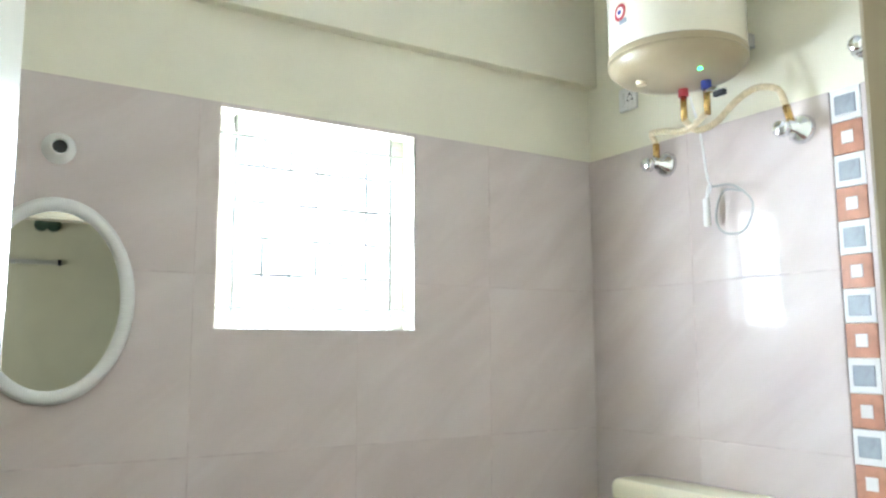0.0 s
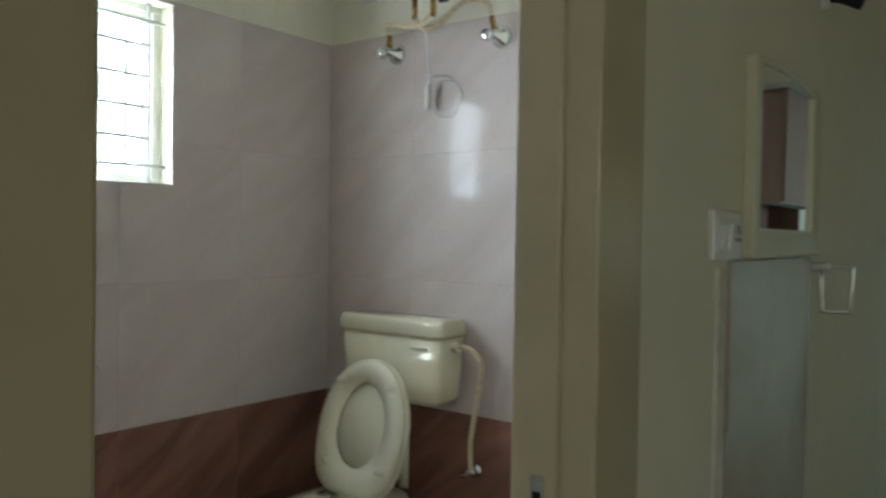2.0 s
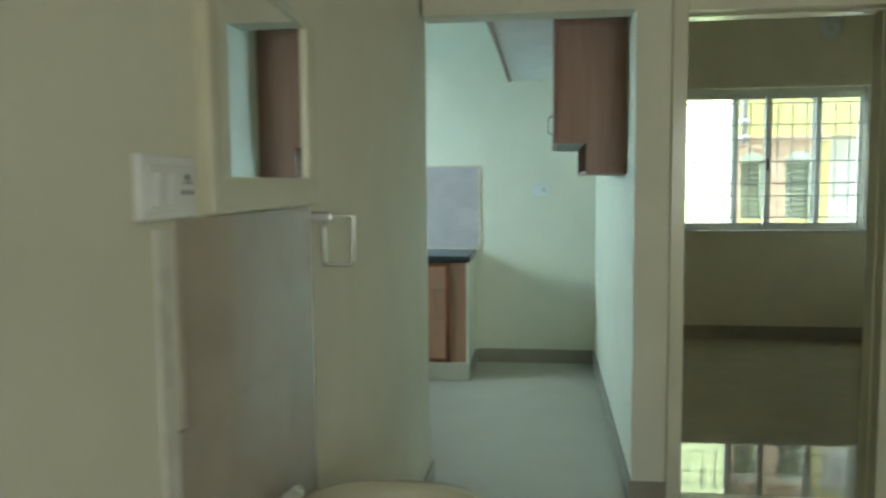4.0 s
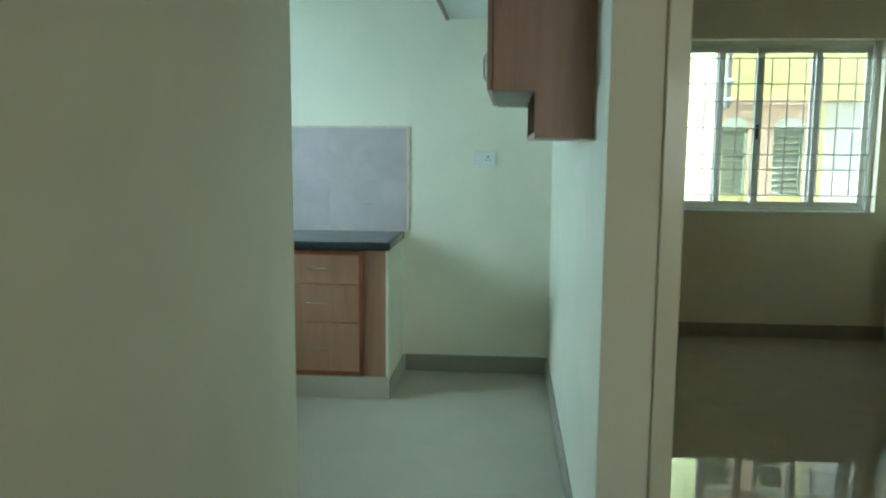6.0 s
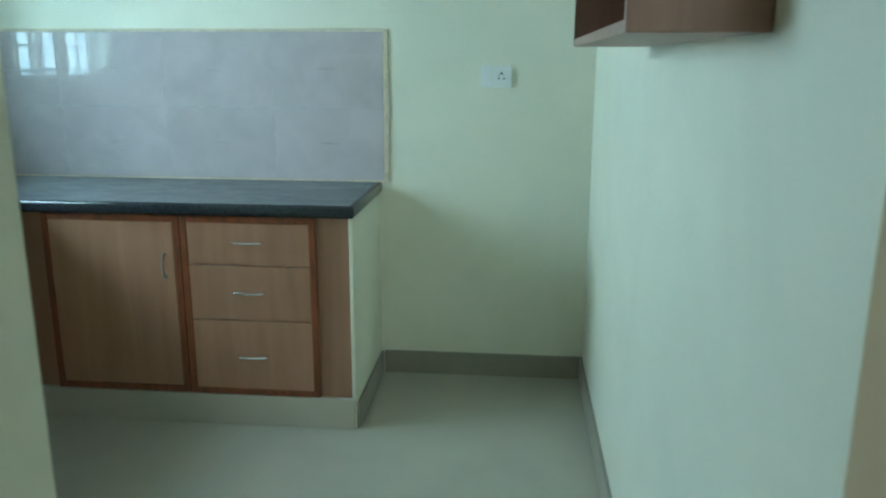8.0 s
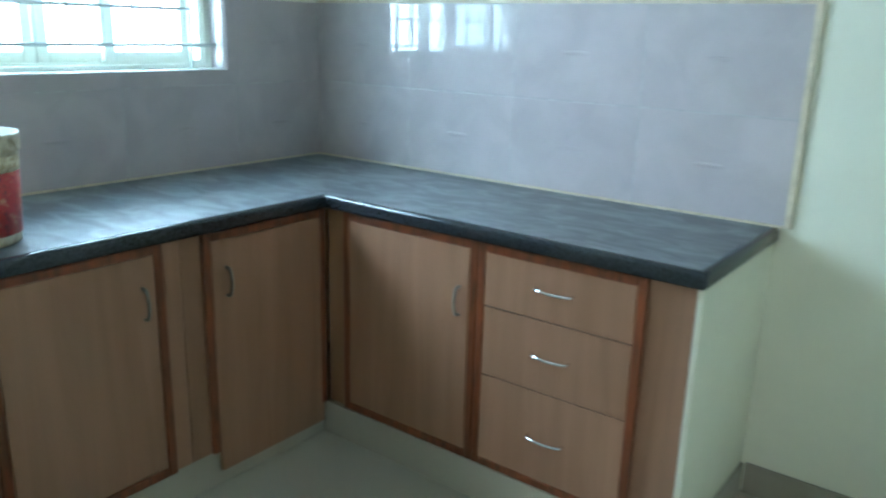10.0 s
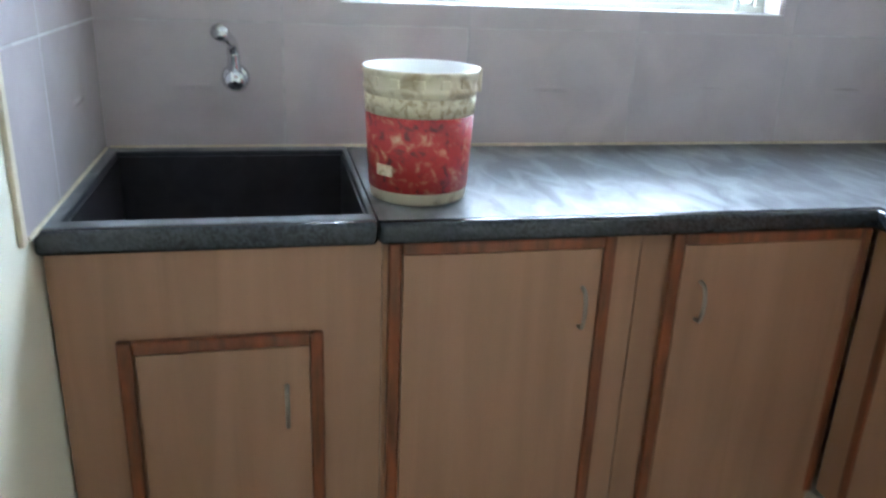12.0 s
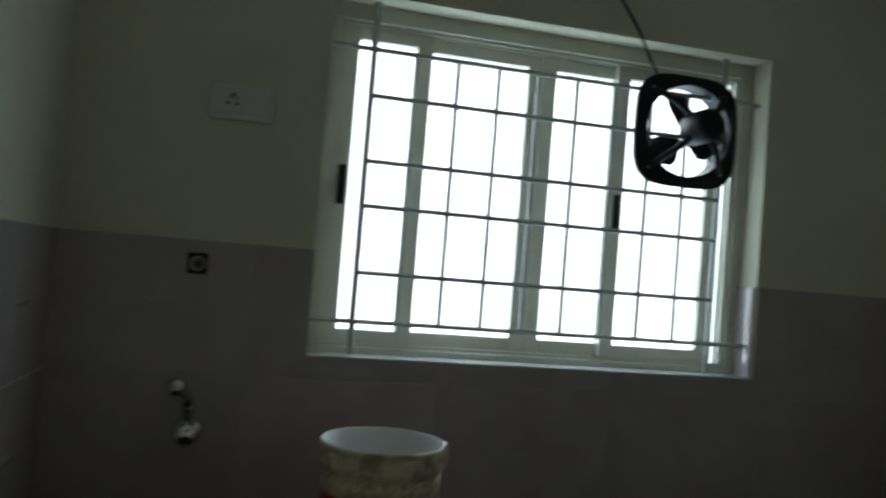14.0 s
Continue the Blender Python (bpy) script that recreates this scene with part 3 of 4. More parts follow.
# ---- tiles: each a piece on its wall ----
def tile_mesh(name, w, h, t, mat, lens=False, cut=None):
    """A tile with a soft edge: u to the right, v up from its lower left corner, n proud of the wall."""
    bm = bmesh.new()
    e = 0.0025
    if cut:
        for a, b, c, d in cut:
            boxes((a, b, -t, 0.0, c, d), bm=bm)
    else:
        rim = [(0, 0), (w, 0), (w, h), (0, h)]
        back = [bm.verts.new((x, 0, z)) for x, z in rim]
        mid = [bm.verts.new((x, -t + 0.001, z)) for x, z in rim]
        face = [bm.verts.new((x, -t, z)) for x, z in ((e, e), (w - e, e), (w - e, h - e), (e, h - e))]
        for lo, hi in ((back, mid), (mid, face)):
            for i in range(4):
                bm.faces.new([lo[i], lo[(i + 1) % 4], hi[(i + 1) % 4], hi[i]])
        bm.faces.new(face)
        if lens:
            rim = [bm.verts.new((w / 2 + 0.055 * math.cos(a), -t - 0.0003, h / 2 + 0.009 * math.sin(a))) for a in [k * math.pi / 5 for k in range(10)]]
            tip = bm.verts.new((w / 2, -t - 0.0035, h / 2 + 0.002))
            for i in range(10):
                bm.faces.new([rim[i], rim[(i + 1) % 10], tip])
    bmesh.ops.recalc_face_normals(bm, faces=bm.faces)
    me = bpy.data.meshes.new(name)
    bm.to_mesh(me)
    bm.free()
    me.materials.append(mat)
    return me


def tiling(name, label, m, us, vs, mat, hole=None, t=0.008, gap=0.002, lens=False, bed=GROUT):
    """Tiles between the grid lines us, vs on a plane m (u along x, v up, facing -y), clear of a hole; with a grout bed behind them."""
    field = thing(name, m, label, "wall tiles", kind="structure")
    hit = in_any(hole) if hole else (lambda u, v: False)
    if bed:
        uu = sorted({us[0], us[-1], *(hole[:2] if hole else ())})
        vv = sorted({vs[0], vs[-1], *([h for h in hole[2:] if vs[0] < h < vs[-1]] if hole else ())})
        part("grout_bed", cells(uu, vv, -t * 0.94, 0, hit, along_x), bed, field)
    shared = {}
    for a, b in zip(us, us[1:]):
        for c, d in zip(vs, vs[1:]):
            a1, b1, c1, d1 = a + gap / 2, b - gap / 2, c + gap / 2, d - gap / 2
            cut = None
            if hole and a1 < hole[1] and b1 > hole[0] and c1 < hole[3] and d1 > hole[2]:
                gx = sorted({a1, b1, *[x for x in hole[:2] if a1 < x < b1]})
                gz = sorted({c1, d1, *[z for z in hole[2:] if c1 < z < d1]})
                cut = [(p - a1, q - a1, r - c1, s - c1) for p, q in zip(gx, gx[1:]) for r, s in zip(gz, gz[1:]) if not hit((p + q) / 2, (r + s) / 2)]
                if not cut:
                    continue
                me = tile_mesh("tile", b1 - a1, d1 - c1, t, mat, cut=cut)
            else:
                key = (round(b1 - a1, 4), round(d1 - c1, 4))
                if key not in shared:
                    shared[key] = tile_mesh("tile", b1 - a1, d1 - c1, t, mat, lens and key[0] > 0.3)
                me = shared[key]
            tile = new("tile", me)
            tile.parent, tile.location = field, (a1, 0, c1)
    return field


# ---- kitchen things ----
def switch_plate(m, w, h, rockers, socket, label):
    sp = thing("switch_plate", m, label, "switch")
    part("cover", boxes((-w / 2, w / 2, -0.012, 0, -h / 2, h / 2)), PLASTIC, sp, bevel=0.004)
    inner = part("insert", boxes((-w / 2 + 0.014, w / 2 - 0.014, -0.014, -0.011, -h / 2 + 0.014, h / 2 - 0.014)), PLASTIC, sp, bevel=0.001)
    for x in rockers:
        bm = boxes((x - 0.008, x + 0.008, -0.019, -0.013, -0.021, 0.021))
        part("rocker", moved(bm, pose(0, 0, 0, 6, 0, 0)), PLASTIC, sp, bevel=0.002)
    if socket is not None:
        for dx, dz, r in ((0, 0.013, 0.005), (-0.01, -0.007, 0.004), (0.01, -0.007, 0.004), (-0.008, 0.006, 0.0025), (0.008, 0.006, 0.0025)):
            part("socket_hole", moved(lathe([(r, -0.0146), (r, -0.0135)], 8, "y"), pose(socket + dx, 0, dz)), DARK, inner)
    return sp


switch_plate(pose(-0.388, 6, 1.268), 0.12, 0.085, [-0.03], 0.02, "white plastic switch and socket plate on kitchen wall")
switch_plate(pose(W, 4.155, 1.765, 0, 0, 90), 0.14, 0.085, [0.035], -0.02, "white plastic socket plate beside kitchen window")
switch_plate(pose(-1.855, 3.795, 1.395, 0, 0, 180), 0.22, 0.098, [-0.055, -0.03, -0.005], 0.05, "wide white switch board with three rockers and socket")
switch_plate(pose(HALL, 1.29, 1.325, 0, 0, 90), 0.15, 0.085, [-0.04, 0.0], 0.045, "white plastic switch plate beside the washbasin")
switch_plate(pose(-2.50, 2.18, 2.25), 0.08, 0.08, [-0.018], 0.014, "white plastic heater socket above bathroom tiles")

# wall outlet left open over the sink; its depth is a shade-coloured block
hole = thing("pipe_outlet", pose(W + 0.008, 4.09, 1.387, 0, 0, 90), "open square cut-out with a pipe stub in tiles", "pipe outlet")
part("cavity", boxes((-0.022, 0.022, -0.003, 0.0, -0.024, 0.024)), DARK, hole, bevel=0.002)
part("pipe_stub", lathe([(0.013, -0.004), (0.017, -0.004), (0.017, -0.009), (0.011, -0.009), (0.010, -0.004)], 16, "y"), GROUT, hole, smooth=True)

tap = thing("kitchen_tap", pose(W + 0.008, 4.10, 1.01, 0, 0, 90), "chrome wall-mounted sink tap with short spout", "tap")
part("flange", lathe([(0.034, 0), (0.034, -0.006), (0.024, -0.016), (0.014, -0.018)], 20, "y"), CHROME, tap, smooth=True)
part("knob", lathe([(0.012, -0.016), (0.014, -0.03), (0.024, -0.034), (0.025, -0.052), (0.018, -0.058)], 18, "y"), CHROME, tap, smooth=True)
part("knob_slot", boxes((-0.003, 0.003, -0.0592, -0.057, -0.012, 0.0)), DARK, tap)
part("neck", tube([(0, -0.024, 0.012), (-0.001, -0.027, 0.04), (-0.002, -0.03, 0.062)], 0.0155, 14), CHROME, tap, smooth=True)
part("elbow", tube([(-0.002, -0.03, 0.058), (-0.004, -0.038, 0.08), (-0.012, -0.06, 0.098), (-0.024, -0.092, 0.109)], 0.0145, 12), CHROME, tap, smooth=True)
part("nozzle", tube([(-0.021, -0.086, 0.107), (-0.028, -0.112, 0.115)], 0.0185, 14, 0), CHROME, tap, "round chrome nozzle", smooth=True)

# plastic paint tub
tub = thing("paint_tub", pose(-2.25, 4.468, 0.84) @ Matrix.Diagonal((0.98, 0.98, 0.978, 1)), "used ivory plastic tub with worn red label on worktop", "bucket")
part("shell", lathe([(0.092, 0.0), (0.098, 0.004), (0.102, 0.05), (0.110, 0.19), (0.111, 0.218), (0.1145, 0.22), (0.1145, 0.228), (0.1125, 0.231), (0.114, 0.25), (0.1165, 0.253), (0.1165, 0.261), (0.115, 0.263), (0.1125, 0.258), (0.098, 0.02), (0.0, 0.015)], 40), TUB, tub, smooth=True)
part("inside", lathe([(0.0005, 0.0215), (0.0955, 0.0255), (0.1125, 0.2636), (0.1145, 0.2638), (0.096, 0.0235), (0.0005, 0.0195)], 40), TUB_IN, tub, smooth=True)
for name, z0, z1, mat, text in (("label_wrap", 0.026, 0.176, WRAP, "worn red printed label"), ("label_band", 0.176, 0.212, GOLDBAND, "worn gold label band")):
    r = lambda z: 0.1022 + (z - 0.05) * (0.008 / 0.14) + 0.0007
    part(name, lathe([(r(z0) - 0.004, z0), (r(z0), z0), (r(z1), z1), (r(z1) - 0.004, z1)], 40), mat, tub, text, smooth=True)
part("sticker", moved(boxes((0.1, 0.1052, -0.019, 0.019, 0.058, 0.08)), pose(0, 0, 0, 0, 0, -50)), GOLDBAND, tub, "torn pale sticker")
for k in range(5):
    part("grip_rib", moved(boxes((0.109, 0.1155, -0.011 + 0.003 * (k % 2), 0.012, 0.232, 0.249)), pose(0, 0, 0, 0, 0, -62 + 25 * k)), TUB, tub, bevel=0.002)
part("rim_tab", boxes((-0.012, 0.012, 0.112, 0.124, 0.214, 0.262)), TUB, tub, bevel=0.003)
# exhaust fan hung on the grille
fan = thing("exhaust_fan", pose(W - 0.03, 5.318, 1.845, 0, 0, 90), "black metal exhaust fan fixed to kitchen window grille", "exhaust fan")
n = 48
outer, ring = [], []
for k in range(n):
    a = 2 * math.pi * k / n
    c, d = math.cos(a), math.sin(a)
    q = 0.152 / (abs(c) ** 4 + abs(d) ** 4) ** 0.25
    outer.append((q * c, q * d))
    ring.append((0.124 * c, 0.124 * d))
bm = bmesh.new()
rows = [[bm.verts.new((x, y, z)) for x, z in pts] for pts, y in ((outer, 0.012), (outer, 0.0), (ring, -0.012), (ring, 0.05))]
for lo, hi in zip(rows, rows[1:] + rows[:1]):
    for k in range(n):
        bm.faces.new([lo[k], lo[(k + 1) % n], hi[(k + 1) % n], hi[k]])
part("frame", bm, BLACK, fan, smooth=False)
part("motor", lathe([(0.016, -0.132), (0.032, -0.128), (0.042, -0.112), (0.044, -0.09), (0.044, -0.035), (0.030, -0.02), (0.016, 0.012)], 24, "y"), BLACK, fan, smooth=True)
for k in range(3):
    bm = bmesh.new()
    pts = [(-0.014, 0.02), (-0.028, 0.045), (-0.046, 0.075), (-0.044, 0.098), (-0.022, 0.112), (0.014, 0.112), (0.036, 0.098), (0.04, 0.075), (0.026, 0.045), (0.014, 0.02)]
    f0, f1 = [[bm.verts.new((x, y + x * 0.5, z)) for x, z in pts] for y in (0.022, 0.0245)]
    bm.faces.new(f0), bm.faces.new(f1)
    for i in range(len(pts)):
        bm.faces.new([f0[i], f0[(i + 1) % len(pts)], f1[(i + 1) % len(pts)], f1[i]])
    part("blade", moved(bm, pose(0, 0, 0, 0, 228 + 120 * k, 0)), BLACK, fan)
for k in range(4):
    a = math.radians(45 + 90 * k)
    part("arm", tube([(0.035 * math.cos(a), -0.07, 0.035 * math.sin(a)), (0.085 * math.cos(a), -0.055, 0.085 * math.sin(a)), (0.145 * math.cos(a), -0.004, 0.145 * math.sin(a))], 0.0095, 8), BLACK, fan)
    part("screw", moved(lathe([(0.006, -0.006), (0.006, 0.0)], 8, "y"), pose(0.15 * math.cos(a), 0, 0.15 * math.sin(a))), STEEL, fan)
cable = part("fan_cable", tube([(W - 0.035, 5.25, 1.945), (W - 0.01, 5.19, 2.01), (W + 0.012, 5.13, 2.09), (W + 0.006, 5.045, 2.215), (W + 0.006, 4.97, 2.36)], 0.004, 8), BLACK, smooth=True)
tagged(cable, "black fan cable hanging down the wall", "cable")

# loft shelf and wall cabinet on the kitchen's window-less side
loft_slab = thing("loft_shelf", pose(0, 0, 0), "white loft slab with brown edge board above cabinet", "loft")
part("slab", boxes((-0.60, 0, 3.65, 6, 2.055, 2.12)), WHITE, loft_slab)
part("edge_board", boxes((-0.62, -0.60, 3.66, 5.995, 2.045, 2.135)), ROSE, loft_slab, "brown wooden edge board", bevel=0.003)
cab = thing("wall_cabinet", pose(0, 0, 0), "rose-brown laminate wall cabinet with open lower shelf", "cabinet")
y0, y1 = 3.83, 4.74
bm = bmesh.new()
for y in (y0, y0 + 0.018):
    pts = [(-0.002, 1.36), (-0.175, 1.36), (-0.175, 1.495), (-0.301, 1.495), (-0.301, 2.045), (-0.002, 2.045)]
    bm.faces.new([bm.verts.new((x, y, z)) for x, z in pts])
fa, fb = bm.faces
va, vb = list(fa.verts), list(fb.verts)
for i in range(6):
    bm.faces.new([va[i], va[(i + 1) % 6], vb[(i + 1) % 6], vb[i]])
side = part("side_panel", bm, ROSE, cab, bevel=0.002)
far = new("side_panel", side.data)
far.parent, far.location = cab, (0, y1 - y0 - 0.018, 0)
part("underside", boxes((-0.301, -0.18, y0 + 0.018, y1 - 0.018, 1.495, 1.513)), GREYBOARD, cab, "grey underside board")
part("shelf", boxes((-0.175, -0.002, y0 + 0.018, y1 - 0.018, 1.36, 1.376)), ROSE, cab)
part("back", boxes((-0.012, -0.002, y0 + 0.018, y1 - 0.018, 1.376, 2.045)), ROSE, cab)
part("top", boxes((-0.301, -0.012, y0 + 0.018, y1 - 0.018, 2.03, 2.045)), ROSE, cab)
for k in range(2):
    a = y0 + 0.004 + k * 0.459
    dr = part("door", boxes((-0.319, -0.302, a, a + 0.452, 1.5, 2.04)), ROSE, cab, bevel=0.003)
    part("handle", tube([(-0.319, a + (0.41 if k == 0 else 0.04), 1.56), (-0.342, a + (0.41 if k == 0 else 0.04), 1.58), (-0.342, a + (0.41 if k == 0 else 0.04), 1.64), (-0.319, a + (0.41 if k == 0 else 0.04), 1.66)], 0.004, 8), CHROME, dr, smooth=True)

# ---- hall: washbasin, mirror, ring ----
MY = 1.665
mirror = thing("wall_mirror", pose(HALL, MY, 1.335, 0, 0, 90), "arched mirror in cream frame above washbasin", "mirror")


def arch(w, h, rise, y, n=10):
    pts = [(-w / 2, y, 0), (w / 2, y, 0)]
    for k in range(n + 1):
        a = k / n
        pts.append((w / 2 - w * a, y, h + rise * math.sin(math.pi * a) ** 0.8))
    return pts


ring0 = arch(0.53, 0.365, 0.018, 0.0)
inner0 = [(x * 0.80, y, 0.055 + z * 0.83) for x, y, z in ring0]
bm = bmesh.new()
loops = [[bm.verts.new((x, y, z)) for x, _, z in pts] for pts, y in ((ring0, 0.0), (ring0, -0.022), (inner0, -0.018), (inner0, 0.0))]
for lo, hi in zip(loops, loops[1:] + loops[:1]):
    for k in range(len(lo)):
        bm.faces.new([lo[k], lo[(k + 1) % len(lo)], hi[(k + 1) % len(lo)], hi[k]])
part("frame", moved(bm, pose(0, 0, -0.05)), CREAM, mirror, bevel=0.003)
part("glass", moved(loft([[(x, -0.004, z) for x, _, z in inner0], [(x, -0.010, z) for x, _, z in inner0]]), pose(0, 0, -0.05)), MIRROR, mirror, "clear mirror glass")

panel = thing("basin_splash_panel", pose(HALL, 0, 0, 0, 0, 90), "grey-beige tile panel behind the washbasin", "tile panel")
for z0, z1, a in ((0.60, 0.99, 1.30), (0.9903, 1.28, 1.318)):
    part("tile", boxes((a, 1.91, -0.009, 0, z0, z1)), PANEL, panel)
for a, b in ((1.262, 1.30), (1.911, 1.93)):
    part("plaster_edge", boxes((a, b, -0.006, 0, 0.62, 1.27)), PLASTER, panel, "rough plaster edge")

ringer = thing("towel_ring", pose(HALL, 1.93, 1.258, 0, 0, 90), "square chrome towel ring beside the mirror", "towel ring")
part("mount", boxes((-0.012, 0.012, -0.05, 0, -0.010, 0.010)), STEEL, ringer, bevel=0.003)
pts = [(-0.0, -0.028, 0), (0.0, -0.088, 0.0), (0.0, -0.093, -0.008), (0.0, -0.09, -0.095), (0, -0.083, -0.104), (0, -0.036, -0.104), (0, -0.03, -0.096), (0, -0.028, -0.0)]
part("ring", moved(tube(pts, 0.0048, 8, 3), pose(0, 0, 0, 0, 0, 12)), CHROME, ringer, "chrome ring", smooth=True)

light = thing("mirror_light", pose(HALL, 2.02, 1.91, 0, 0, 90), "small dark wall lamp holder above the mirror", "lamp holder")
part("base", lathe([(0.03, 0), (0.03, -0.01), (0.016, -0.016)], 18, "y"), PLASTIC, light, smooth=True)
part("socket", tube([(0, -0.01, 0), (0, -0.04, -0.006), (0.0, -0.085, -0.03)], 0.015, 12), BLACK, light, smooth=True)
BY, RIM = 1.62, 0.70
basin = thing("washbasin", pose(HALL, BY, RIM, 0, 0, 90), "ivory ceramic wall-hung washbasin", "washbasin")


def dee(w, d, z, back=0.0, n=40, e=3.2):
    """A rounded basin outline against the wall."""
    pts = []
    for k in range(n):
        a = 2 * math.pi * k / n
        c, s = math.cos(a), math.sin(a)
        pts.append((w / 2 * math.copysign(abs(c) ** (2 / e), c), -d / 2 - back + d / 2 * math.copysign(abs(s) ** (2 / e), s), z))
    return pts


part("bowl", loft([dee(0.20, 0.2, -0.2, 0.03), dee(0.42, 0.32, -0.15, 0.0), dee(0.55, 0.40, -0.05), dee(0.565, 0.41, -0.012), dee(0.56, 0.405, 0.0), dee(0.52, 0.37, 0.0, 0.014),
                   dee(0.46, 0.26, -0.012, 0.115), dee(0.43, 0.24, -0.05, 0.12), dee(0.30, 0.16, -0.12, 0.15), dee(0.06, 0.05, -0.13, 0.2)]), IVORY, basin, smooth=True)
part("drain", moved(lathe([(0.022, 0), (0.022, 0.004), (0.01, 0.005)], 16), pose(0, -0.22, -0.129)), CHROME, basin)
tap = thing("basin_tap", pose(HALL + 0.065, BY - 0.07, RIM, 0, 0, 90) @ Matrix.Scale(1.12, 4), "chrome pillar tap on washbasin ledge", "tap")
part("body", lathe([(0.028, 0), (0.028, 0.007), (0.022, 0.014), (0.022, 0.046), (0.018, 0.05), (0.027, 0.056), (0.028, 0.094), (0.023, 0.102), (0.01, 0.105)], 20), CHROME, tap, smooth=True)
part("spout", tube([(0, -0.01, 0.035), (0, -0.05, 0.055), (0, -0.10, 0.066), (0, -0.125, 0.058), (0, -0.13, 0.04)], 0.0115, 12), CHROME, tap, smooth=True)

# ---- bathroom things ----
BY1 = 2.17
toilet = thing("toilet", pose(-2.232, BY1, -0.02), "ivory toilet with cistern and raised seat", "toilet")
ZT = 0.02


def ring_of(w, d, cy, z, e=2.6, n=40):
    pts = []
    for k in range(n):
        a = 2 * math.pi * k / n
        c, s = math.cos(a), math.sin(a)
        pts.append((w / 2 * math.copysign(abs(c) ** (2 / e), c), cy + d / 2 * math.copysign(abs(s) ** (2 / e), s), z))
    return pts


part("bowl", loft([ring_of(0.25, 0.36, -0.30, 0.0), ring_of(0.24, 0.36, -0.30, 0.1), ring_of(0.27, 0.42, -0.34, 0.25), ring_of(0.36, 0.54, -0.40, 0.40), ring_of(0.37, 0.56, -0.41, 0.435), ring_of(0.355, 0.545, -0.41, 0.445),
                   ring_of(0.25, 0.36, -0.46, 0.44), ring_of(0.22, 0.32, -0.46, 0.38), ring_of(0.12, 0.16, -0.44, 0.24)]), IVORY, toilet, smooth=True)
part("pedestal_back", loft([ring_of(0.16, 0.16, -0.12, 0.0, 4), ring_of(0.16, 0.16, -0.12, 0.30, 4), ring_of(0.2, 0.17, -0.14, 0.36, 4)]), IVORY, toilet, smooth=True)
tank = part("cistern", loft([ring_of(0.40, 0.135, -0.078, 0.752, 6), ring_of(0.435, 0.148, -0.078, 0.775, 8), ring_of(0.465, 0.156, -0.08, 0.995, 10)]), IVORY, toilet, smooth=True)
part("cistern_lid", loft([ring_of(0.475, 0.165, -0.085, 0.988, 9), ring_of(0.485, 0.168, -0.085, 0.998, 9), ring_of(0.485, 0.168, -0.085, 1.03, 9), ring_of(0.47, 0.155, -0.085, 1.045, 8), ring_of(0.44, 0.13, -0.085, 1.048, 7)]), IVORY, tank, smooth=True)
part("flush_lever", boxes((0.105, 0.178, -0.165, -0.156, 0.944, 0.955), (0.162, 0.178, -0.158, -0.148, 0.942, 0.957)), SEAT, tank, "ivory flush lever", bevel=0.003)
part("maker_mark", boxes((-0.205, -0.17, -0.1475, -0.144, 0.95, 0.96)), SILVER, tank)
part("flush_pipe", tube([(0, -0.06, 0.77), (0, -0.06, 0.42)], 0.02, 12, 0), SEAT, toilet, smooth=True)


def lying(w, l, z, flat=0.5, n=40):
    """Outline of the toilet seat, from its broad hinge end forward along +z."""
    pts = []
    for k in range(n):
        a = 2 * math.pi * k / n
        c, s = math.cos(a), math.sin(a)
        wide = math.copysign(abs(c) ** (flat if s < 0 else 1), c)
        pts.append((w / 2 * wide * (1 - 0.04 * s), z, l / 2 + l / 2 * s))
    return pts


lean = pose(0.012, -0.365, 0.468, -15, 0, 0)
part("seat_lid", moved(loft([lying(0.37, 0.45, 0.012), lying(0.385, 0.46, 0.02), lying(0.385, 0.46, 0.03), lying(0.36, 0.44, 0.036)]), lean), SEAT, toilet, smooth=True)
bm = bmesh.new()
o0, o1 = lying(0.375, 0.455, 0.0), [(x * 0.58, y, 0.09 + z * 0.63) for x, y, z in lying(0.375, 0.455, 0.0, 1)]
loops = [[bm.verts.new((x, y, z)) for x, _, z in pts] for pts, y in ((o0, 0.010), (o0, -0.006), ([(x * 0.9, 0, 0.022 + z * 0.9) for x, _, z in o0], -0.012), (o1, -0.006), (o1, 0.010))]
for lo, hi in zip(loops, loops[1:] + loops[:1]):
    for k in range(40):
        bm.faces.new([lo[k], lo[(k + 1) % 40], hi[(k + 1) % 40], hi[k]])
ring_seat = part("seat_ring", moved(bm, lean), SEAT, toilet, smooth=True)
for x, z in ((-0.13, 0.10), (0.13, 0.10), (-0.11, 0.37), (0.11, 0.37)):
    part("bumper", moved(boxes((x - 0.02, x + 0.02, -0.021, -0.008, z - 0.009, z + 0.009)), lean), SEAT, ring_seat, bevel=0.004)
for x in (-0.07, 0.07):
    part("hinge", boxes((x - 0.03, x + 0.03, -0.40, -0.35, 0.444, 0.465)), CHROME, toilet, bevel=0.004)

